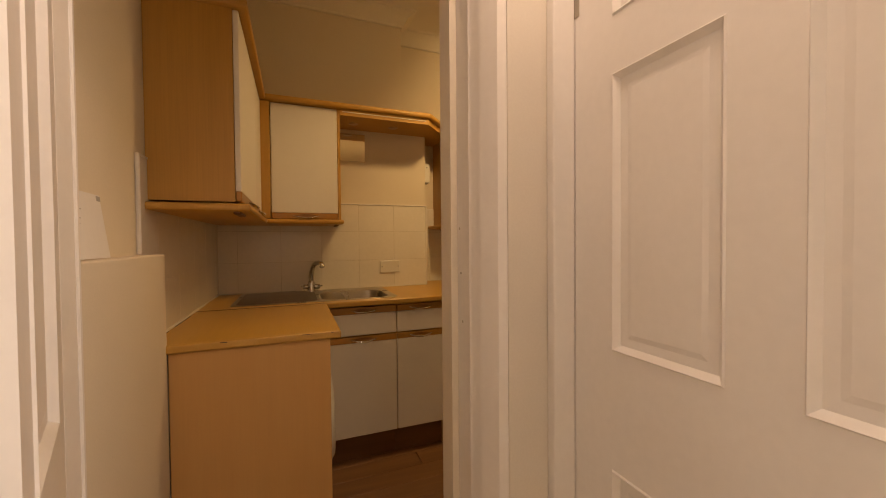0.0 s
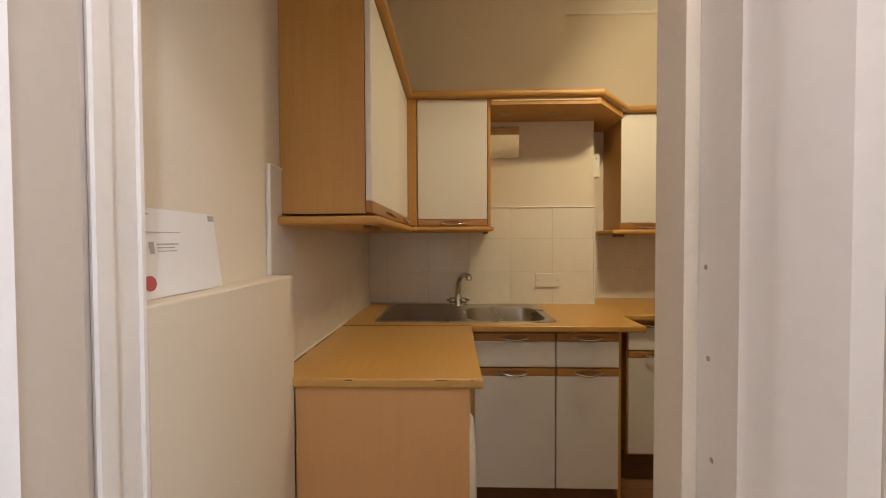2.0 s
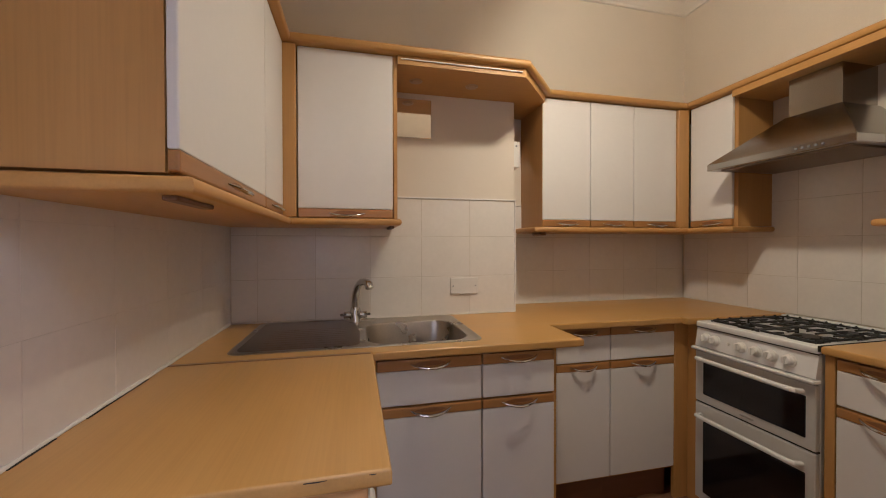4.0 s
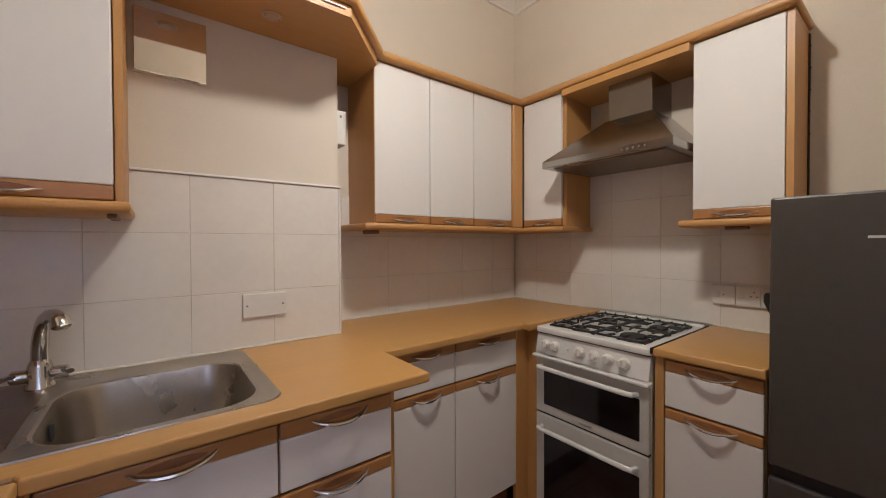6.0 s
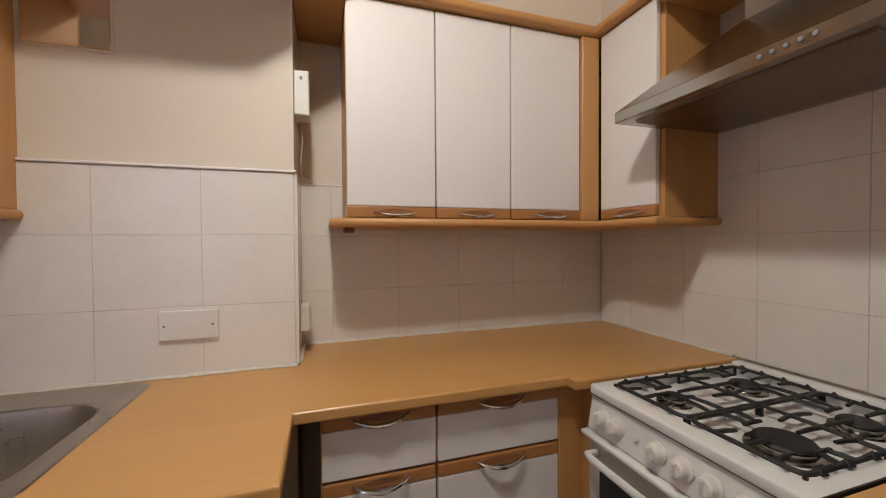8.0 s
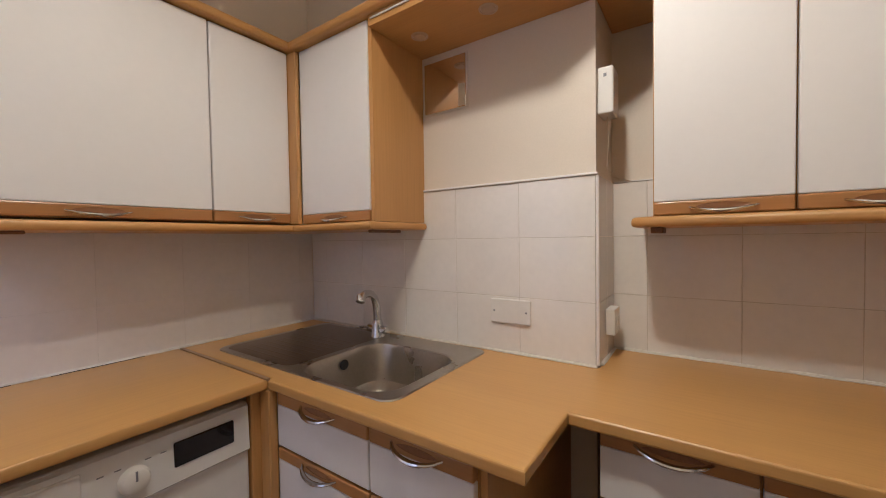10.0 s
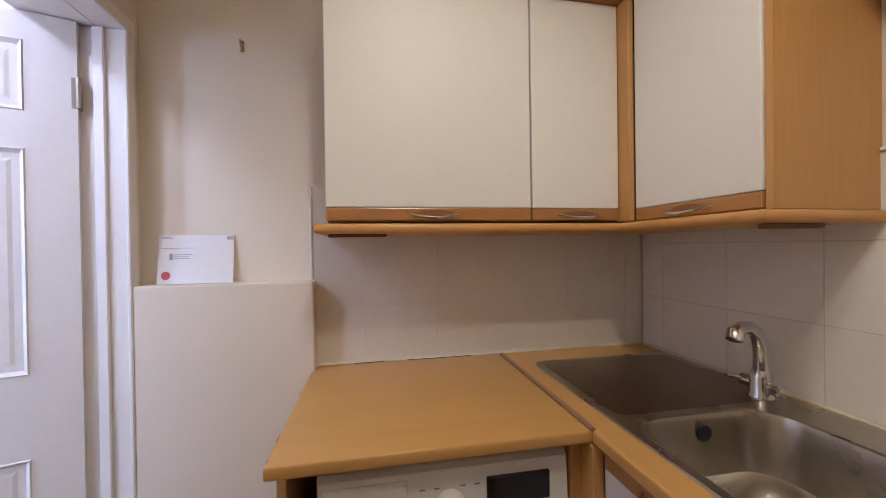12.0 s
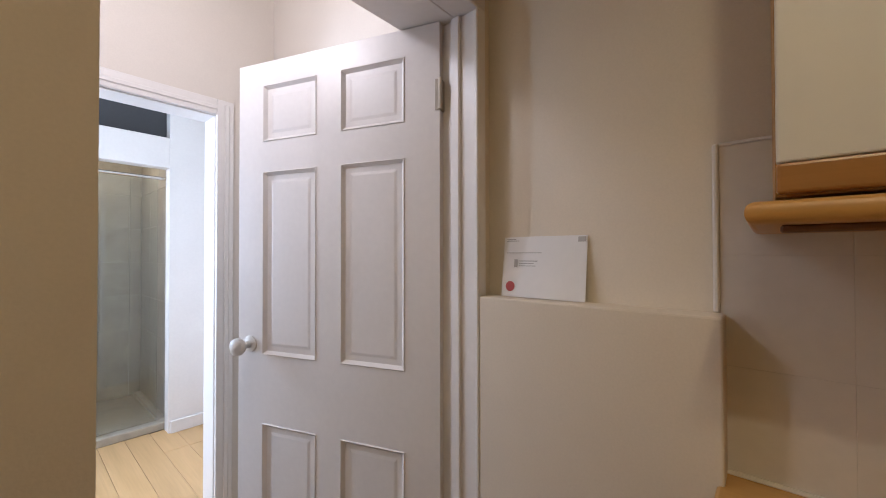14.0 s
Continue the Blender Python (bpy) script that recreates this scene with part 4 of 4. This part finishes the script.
for y0, y1, pair in ((WY0 + 0.006, MID - 0.004, BURNERS[2:]), (MID + 0.004, WY1 - 0.006, BURNERS[:2])):
    x0, x1 = WX0 + 0.008, WX1 - 0.008
    xm = (x0 + x1) / 2
    bars = [tube([(x, y, ZG) for x, y in round_rect(x0, x1, y0, y1, 0.02, 3)] + [(x1, y1 - 0.02, ZG)], 0.0056, 6, 0.75), grate_bar((xm, y0), (xm, y1))]
    for bx_, by_, r in pair:
        q = r + 0.006
        for k in (-0.02, 0.02):
            for ye, sy in ((y0, -1), (y1, 1)):
                bars.append(grate_bar((bx_ + k, ye), (bx_ + k * 0.6, by_ + sy * q)))
        for sy in (-1, 1):
            bars.append(grate_bar((bx_ - 0.024, by_ + sy * q), (bx_ + 0.024, by_ + sy * q)))
        for xe, sx in ((x0 if bx_ < xm else xm, -1), (xm if bx_ < xm else x1, 1)):
            bars.append(grate_bar((xe, by_), (bx_ + sx * (r - 0.012), by_)))
            bars.append(grate_bar((xe, by_ + 0.052), (xe + (bx_ - xe) * 0.42, by_ + 0.044)))
            bars.append(grate_bar((xe, by_ - 0.052), (xe + (bx_ - xe) * 0.42, by_ - 0.044)))
    outer_y = y0 if y0 < MID - 0.05 else y1
    rim_tips = [(x1, y0 + (y1 - y0) * f) for f in (0.12, 0.38, 0.64, 0.9)] + [(x0 + (x1 - x0) * f, outer_y) for f in (0.08, 0.24, 0.4, 0.56, 0.72, 0.88)]
    for tx, ty in rim_tips:
        bars.append(hull([(tx + a * 0.009, ty + b * 0.009, ZG - 0.002) for a in (-1, 1) for b in (-1, 1)] + [(tx, ty, ZG + 0.011)]))
    for fx in (x0, xm, x1):
        for fy in (y0, y1):
            bars.append(tube([(fx, fy, 0.8785), (fx, fy, ZG)], 0.004, 6))
    part("pan_support", join(*bars), BLACK, ck, "low black cast iron pan support", True)
panel = part("control_panel", hull([(CX0 + 0.022, y, z) for y in (CY0 + 0.003, CY1 - 0.003) for z in (0.775, 0.8715)] + [(CX0 + 0.012, y, 0.868) for y in (CY0 + 0.004, CY1 - 0.004)] + [(CX0 - 0.002, y, 0.785) for y in (CY0 + 0.004, CY1 - 0.004)]), ENAMEL, ck, "white sloping control panel")
part("panel_lip", box((CX0 - 0.022, CY0 - 0.002, 0.769), (CX0 + 0.02, CY1 + 0.002, 0.781), 0.004, 2), ENAMEL, ck)
nrm = Vector((-0.985, 0, 0.17)).normalized()
for y in (2.235, 2.190, 2.075, 2.015, 1.958, 1.895):
    k = part("knob", turned((CX0 + 0.004, y, 0.826), nrm, [(0.023, 0), (0.023, 0.004), (0.019, 0.007), (0.017, 0.022), (0.014, 0.025)], 20), PLASTIC, ck, "round white control knob", True)
    part("grip", box((CX0 - 0.028, y - 0.003, 0.816), (CX0 - 0.014, y + 0.003, 0.844), 0.002), PLASTIC, k)
part("ignition_button", turned((CX0 + 0.004, 2.13, 0.827), nrm, [(0.007, 0), (0.006, 0.004), (0.004, 0.005)], 12), PLASTIC, ck)


def oven_door(name, z0, z1, g0, g1, hz):
    d = part(name, box((CX0, CY0 + 0.004, z0), (CX0 + 0.0215, CY1 - 0.004, z1), 0.003), GREY_TRIM, ck, "pale grey framed oven door")
    part("glass", box((CX0 - 0.003, CY0 + 0.034, g0), (CX0 + 0.002, CY1 - 0.046, g1), 0.002), BLACK_GLASS, d, "black oven glass")
    h = [(CX0, CY0 + 0.045, hz), (CX0 - 0.032, CY0 + 0.05, hz + 0.004), (CX0 - 0.038, CY0 + 0.07, hz + 0.005)]
    h += [(CX0 - 0.038, CY1 - 0.06, hz + 0.005), (CX0 - 0.032, CY1 - 0.04, hz + 0.004), (CX0, CY1 - 0.035, hz)]
    part("handle", tube(h, 0.0095, 10), ENAMEL, d, "white bar handle", True)
    return d


od = oven_door("top_oven_door", 0.528, 0.762, 0.566, 0.716, 0.730)
part("badge", box((CX0 - 0.0025, 2.02, 0.543), (CX0 + 0.001, 2.075, 0.549)), CHROME, od)
# Black filler covers the enamel so the door gap looks dark.
part("door_gap", box((CX0 + 0.008, CY0 + 0.005, 0.5205), (CX0 + 0.024, CY1 - 0.005, 0.5275)), BLACK_PLASTIC, ck, "black strip drawing the dark gap between the oven doors")
oven_door("main_oven_door", 0.072, 0.520, 0.110, 0.440, 0.466)

# ---------------------------------------------------------------- fridge freezer
fr = thing("fridge_freezer", (2.0, 1.21, 0), "dark graphite fridge freezer standing beside the worktop", "fridge")
FX, FY0, FY1 = 1.715, 0.938, 1.493
part("body", box((FX + 0.06, FY0 + 0.004, 0.03), (XR - 0.012, FY1 - 0.002, 1.375), 0.004), FRIDGE, fr)
part("top_cap", box((FX + 0.055, FY0 + 0.003, 1.3755), (XR - 0.012, FY1 - 0.001, 1.385), 0.003), FRIDGE, fr)
part("fridge_door", box((FX, FY0, 0.652), (FX + 0.055, FY1, 1.384), 0.006, 2), FRIDGE, fr)
part("freezer_door", box((FX, FY0, 0.04), (FX + 0.055, FY1, 0.618), 0.006, 2), FRIDGE, fr)
part("grip_channel", box((FX + 0.018, FY0 + 0.004, 0.619), (FX + 0.0595, FY1 - 0.004, 0.651)), BLACK_PLASTIC, fr, "black grip channel between the doors")
# Plain pale strip across the upper fridge door.
part("badge", box((FX - 0.0012, 1.195, 1.2725), (FX + 0.002, 1.315, 1.2785), 0.0005), GREY_TRIM, fr, "thin pale strip across the door")
part("foot_grille", box((FX + 0.03, FY0 + 0.01, 0.0), (FX + 0.0595, FY1 - 0.01, 0.039)), BLACK_PLASTIC, fr)

# ---------------------------------------------------------------- plates, sockets, small wall fittings


def screw(c, n, parent):
    part("screw", turned(c, n, [(0.0035, 0), (0.0035, 0.001), (0.002, 0.0016)], 10), INK, parent)


pl = thing("blank_plate", (0.7, YS, 1.05), "white double blanking plate on the tiles above the worktop", "wall plate")
part("plate", box((0.626, 2.664, 1.008), (0.771, 2.6735, 1.090), 0.003, 2), PLASTIC, pl)
screw((0.640, 2.664, 1.049), (0, -1, 0), pl)
screw((0.757, 2.664, 1.049), (0, -1, 0), pl)
mp = thing("steel_wall_plate", (0.44, YS, 1.87), "polished metal cover plate high on the wall", "cover plate")
part("plate", box((0.346, 2.671, 1.782), (0.531, YS - 0.0005, 1.972), 0.002), MIRROR, mp)
part("backing", box((0.340, 2.676, 1.776), (0.537, YS - 0.0002, 1.978)), WALL, mp)
for y, lab in ((1.752, "white switched fuse plate on the tiles by the fridge"), (1.670, "white double socket on the tiles by the fridge")):
    so = thing("wall_socket", (XR, y, 1.045), lab, "socket")
    part("plate", box((XR - 0.019, y - 0.040, 1.003), (XR - 0.0065, y + 0.040, 1.085), 0.003, 2), PLASTIC, so)
    for dy, dz in (((-0.02, 0.018), (-0.009, 0.0), (-0.03, 0.0)) if y < 1.70 else ((0.0, 0.0),)):
        part("slot", box((XR - 0.0198, y + dy - 0.003, 1.042 + dz), (XR - 0.0185, y + dy + 0.003, 1.047 + dz)), INK, so)
    part("switch", box((XR - 0.0225, y + 0.012, 1.032), (XR - 0.0185, y + 0.026, 1.058), 0.002), PLASTIC, so)
plug = thing("plug", (XR, 1.593, 1.045), "black plug with a cable hanging behind the fridge", "plug")
part("socket_half", box((XR - 0.019, 1.562, 1.003), (XR - 0.0065, 1.6295, 1.085), 0.003, 2), PLASTIC, plug, "white socket plate")
pb = hull([(x, 1.593 + dy, z) for x, k in ((XR - 0.0195, 1.0), (XR - 0.038, 0.96), (XR - 0.052, 0.62)) for z, h in ((1.066, 0.019), (1.058, 0.025), (1.030, 0.025), (1.006, 0.012), (0.992, 0.007)) for dy in (-h * k, h * k)])
bmesh.ops.bevel(pb, geom=pb.edges[:], offset=0.003, segments=2, affect="EDGES", profile=0.5, clamp_overlap=True)
part("body", pb, BLACK_PLASTIC, plug, smooth=True)
part("cable", tube([(XR - 0.033, 1.593, 1.0), (XR - 0.036, 1.590, 0.978), (XR - 0.04, 1.578, 0.952), (XR - 0.045, 1.55, 0.93), (XR - 0.05, 1.51, 0.9135), (XR - 0.05, 1.497, 0.88), (XR - 0.05, 1.4965, 0.6)], 0.0035, 8), BLACK_PLASTIC, plug, "black cable", True)

jb = thing("heater_control_box", (XB, 2.74, 1.67), "white plastic control box on the side of the chimney breast", "control box")
part("case", box((XB + 0.0005, 2.700, 1.668), (XB + 0.045, 2.785, 1.806), 0.005, 2), PLASTIC, jb)
part("button", box((XB + 0.018, 2.6985, 1.776), (XB + 0.026, 2.7005, 1.786)), INK, jb)
part("wire", tube([(XB + 0.02, 2.745, 1.668), (XB + 0.021, 2.755, 1.60), (XB + 0.015, 2.76, 1.52), (XB + 0.02, 2.80, 1.49), (XB + 0.06, 2.912, 1.487)], 0.0011, 6), WALL, jb, smooth=True)
sw = thing("wall_switch", (XB, 2.80, 1.02), "small white switch on the side of the chimney breast", "switch")
part("plate", box((XB + 0.0075, 2.765, 0.985), (XB + 0.036, 2.845, 1.068), 0.003, 2), PLASTIC, sw)
part("rocker", box((XB + 0.036, 2.797, 1.012), (XB + 0.040, 2.812, 1.040), 0.001), PLASTIC, sw)
hook = thing("wall_hook", (XL, 1.222, 1.955), "small metal hook screwed into the cream wall", "hook")
part("plate", box((XL + 0.0003, 1.217, 1.938), (XL + 0.003, 1.227, 1.974), 0.001), BRASS, hook)
part("peg", tube([(XL + 0.003, 1.222, 1.962), (XL + 0.018, 1.222, 1.958), (XL + 0.022, 1.222, 1.968)], 0.0025, 6), BRASS, hook)

# ---------------------------------------------------------------- paper leaning on the ledge
sheet = new("paper_notice")
sheet.matrix_world = pose(-0.363, 1.080, 1.193, 0, -7.5, 0)
tagged(sheet, "white printed notice with a red seal leaning on the ledge", "paper")
ORIGIN[sheet.name] = Vector((0, 0, 0))
bm = bmesh.new()
rows_p = [[bm.verts.new((0.004 * math.sin(j / 8 * math.pi), -0.109 + 0.218 * j / 8, 0.153 * i / 4)) for j in range(9)] for i in range(5)]
for i in range(4):
    for j in range(8):
        bm.faces.new((rows_p[i][j], rows_p[i][j + 1], rows_p[i + 1][j + 1], rows_p[i + 1][j]))
r = bmesh.ops.extrude_face_region(bm, geom=bm.faces[:])
for v in (g for g in r["geom"] if isinstance(g, bmesh.types.BMVert)):
    v.co.x -= 0.0006
bmesh.ops.recalc_face_normals(bm, faces=bm.faces[:])
part("sheet", bm, PAPER, sheet)
for y0, y1, z0, z1 in ((-0.10, -0.075, 0.146, 0.148), (-0.10, -0.065, 0.142, 0.1435), (0.088, 0.106, 0.138, 0.150), (-0.098, 0.0, 0.111, 0.1125), (-0.075, -0.065, 0.075, 0.095), (-0.06, -0.01, 0.09, 0.092), (-0.06, -0.02, 0.084, 0.0855), (-0.06, -0.015, 0.078, 0.0795)):
    yc = (y0 + y1) / 2
    xo = 0.004 * math.sin((yc + 0.109) / 0.218 * math.pi) + 0.0006
    part("print_line", box((xo, y0, z0), (xo + 0.0006, y1, z1)), PRINT, sheet)
part("seal", turned((0.0018, -0.083, 0.026), (1, 0, 0), [(0.013, 0), (0.013, 0.0008), (0.009, 0.001)], 18), RED, sheet, "round red seal")

# ---------------------------------------------------------------- tile trims
solid("tile_trim_breast", box((0.333, 2.668, 1.484), (XB + 0.007, YS - 0.0002, 1.492), 0.002), GLOSS, kind="structure")
solid("tile_trim_edge", box((XB - 0.0005, 2.6735, ZT + 0.004), (XB + 0.0085, YS - 0.0003, 1.484), 0.002), GLOSS, kind="structure")
solid("tile_trim_recess", box((XB + 0.0085, YR - 0.009, 1.484), (1.125, YR - 0.0002, 1.489), 0.001), GLOSS, kind="structure")
solid("tile_trim_left", box((XL + 0.0002, 1.421, 1.193), (XL + 0.012, 1.431, 1.505), 0.003), GLOSS, kind="structure")
solid("tile_trim_left", box((XL + 0.0002, 1.431, 1.499), (XL + 0.010, 1.515, 1.506), 0.002), GLOSS, kind="structure")

# ---------------------------------------------------------------- grout beds, a hair behind the tile faces
BED = plain("pale_brown_grout", (0.67, 0.60, 0.50), 0.8, spread=0.2, grain=70, relief=0.3, blot=8)
solid("grout_sink", box((XL + 0.008, YS - 0.0054, ZT + 0.002), (XB - 0.003, YS, 1.4832)), BED, kind="structure")
solid("grout_recess", box((XB + 0.003, YR - 0.0054, ZT + 0.002), (XR - 0.009, YR, 1.4832)), BED, kind="structure")
solid("grout_right", box((XR - 0.0054, 1.517, ZT + 0.002), (XR, 2.904, 1.679)), BED, kind="structure")
solid("grout_left", box((XL, 1.433, ZT + 0.002), (XL + 0.0056, YS - 0.009, 1.498)), SEALANT, kind="structure")
# Raised dark strips that paint the shade of open gaps under the bead.
solid("worktop_gap", join(box((XL + 0.007, 1.74, ZT - 0.001), (XL + 0.0165, 1.97, ZT + 0.0014)), box((XL + 0.007, 1.56, ZT - 0.001), (XL + 0.0155, 1.66, ZT + 0.0012))), SHADOW_GAP, kind="structure")

# ---------------------------------------------------------------- wall tiles, one piece each
tile_cache = {}


def tile_mesh(w, h, name, material, thick=0.0062, ch=0.0008):
    key = (round(w, 4), round(h, 4), name, ch)
    if key not in tile_cache:
        pts = [(x, 0.0, z) for x in (-w / 2, w / 2) for z in (-h / 2, h / 2)]
        pts += [(x, -thick + ch, z) for x in (-w / 2, w / 2) for z in (-h / 2, h / 2)]
        pts += [(x, -thick, z) for x in (-w / 2 + ch, w / 2 - ch) for z in (-h / 2 + ch, h / 2 - ch)]
        me = mesh_of(name, hull(pts), material)
        tile_cache[key] = me
    return tile_cache[key]


def tiles(parent, at, turn, us, zs, joint=0.0017, name="tile", material=TILE, seed=1, ch=0.0008):
    """Tiles in the cells between the joints us and zs; u runs along the wall from at, and the face looks along -y before the turn."""
    rnd = random.Random(seed)
    c, s = math.cos(radians(turn)), math.sin(radians(turn))
    for u0, u1 in zip(us, us[1:]):
        for z0, z1 in zip(zs, zs[1:]):
            ob = new(name, tile_mesh(u1 - u0 - joint, z1 - z0 - joint, name, material, 0.0062, ch))
            u = (u0 + u1) / 2
            ob.parent = parent
            ob.matrix_world = pose(at[0] + c * u, at[1] + s * u, (z0 + z1) / 2, rnd.uniform(-0.12, 0.12), rnd.uniform(-0.1, 0.1), turn + rnd.uniform(-0.15, 0.15))


ROWS = [ZT + 0.003, 1.0985, 1.299, 1.484]
tiles(wall_sink, (0, YS - 0.0003), 0, [XL + 0.008, -0.270, -0.020, 0.230, 0.480, 0.730, XB - 0.001], ROWS, seed=2)
tiles(wall_recess, (0, YR - 0.0003), 0, [XB + 0.001, 1.085, 1.335, 1.585, 1.835, 2.085, XR - 0.008], ROWS, seed=3)
tiles(wall_sink, (XB + 0.0003, YS), 90, [0.008, 0.120, 0.232], ROWS, seed=4)
tiles(wall_right, (XR - 0.0003, 0), -90, [-2.905, -2.735, -2.490, -2.247, -2.005, -1.766, -1.515], [ZT + 0.003, 1.093, 1.295, 1.478, 1.680], seed=5)
tiles(wall_left, (XL + 0.0003, 0), 90, [1.4315, 1.600, 1.850, 2.100, 2.350, 2.600, YS - 0.008], [ZT + 0.003, 1.0985, 1.299, 1.499], joint=0.0004, seed=6, ch=0.0003)
tiles(shower_wall, (0, -2.8797), 180, [-0.655, -0.36, -0.06, 0.24, 0.325], [0.03, 0.33, 0.63, 0.93, 1.23, 1.53, 1.83, 2.13], 0.004, "shower_tile", GREY_TILE, 7)
tiles(shower_wall, (-0.3297, 0), 90, [-2.87, -2.55, -2.25, -1.95], [0.03, 0.33, 0.63, 0.93, 1.23, 1.53, 1.83, 2.13], 0.004, "shower_tile", GREY_TILE, 8)

# ---------------------------------------------------------------- floor boards, one piece each
plank_cache = {}


def planks(parent, x0, x1, y0, y1, along, width, length, material, name, seed):
    rnd = random.Random(seed)
    a0, a1, b0, b1 = (x0, x1, y0, y1) if along == "x" else (y0, y1, x0, x1)
    b = b0
    while b < b1 - 0.01:
        w = min(width, b1 - b)
        a = a0 - rnd.uniform(0, length)
        while a < a1:
            s0, s1 = max(a, a0), min(a + length, a1)
            a += length
            if s1 - s0 < 0.03:
                continue
            ll = round((s1 - s0) * 25) / 25 if s1 - s0 < length - 0.001 else length
            key = (name, along, round(w, 3), ll)
            if key not in plank_cache:
                hl, hw, ch = (ll - 0.0012) / 2, (w - 0.0012) / 2, 0.0015
                pts = [(u, v, -0.011) for u in (-hl, hl) for v in (-hw, hw)] + [(u, v, -ch) for u in (-hl, hl) for v in (-hw, hw)]
                pts += [(u, v, 0) for u in (-hl + ch, hl - ch) for v in (-hw + ch, hw - ch)]
                if along == "y":
                    pts = [(v, u, z) for u, v, z in pts]
                plank_cache[key] = mesh_of(name, hull(pts), material)
            ob = new(name, plank_cache[key])
            ob.parent = parent
            ob.location = ((s0 + s1) / 2, b + w / 2, 0) if along == "x" else (b + w / 2, (s0 + s1) / 2, 0)
        b += width


planks(floor_k, XL, XR, YH + 0.02, YR, "x", 0.125, 1.2, FLOOR_K, "floor_board", 11)
planks(floor_h, -0.62, 1.30, -1.905, YH + 0.02, "y", 0.14, 1.2, FLOOR_H, "floor_board", 12)
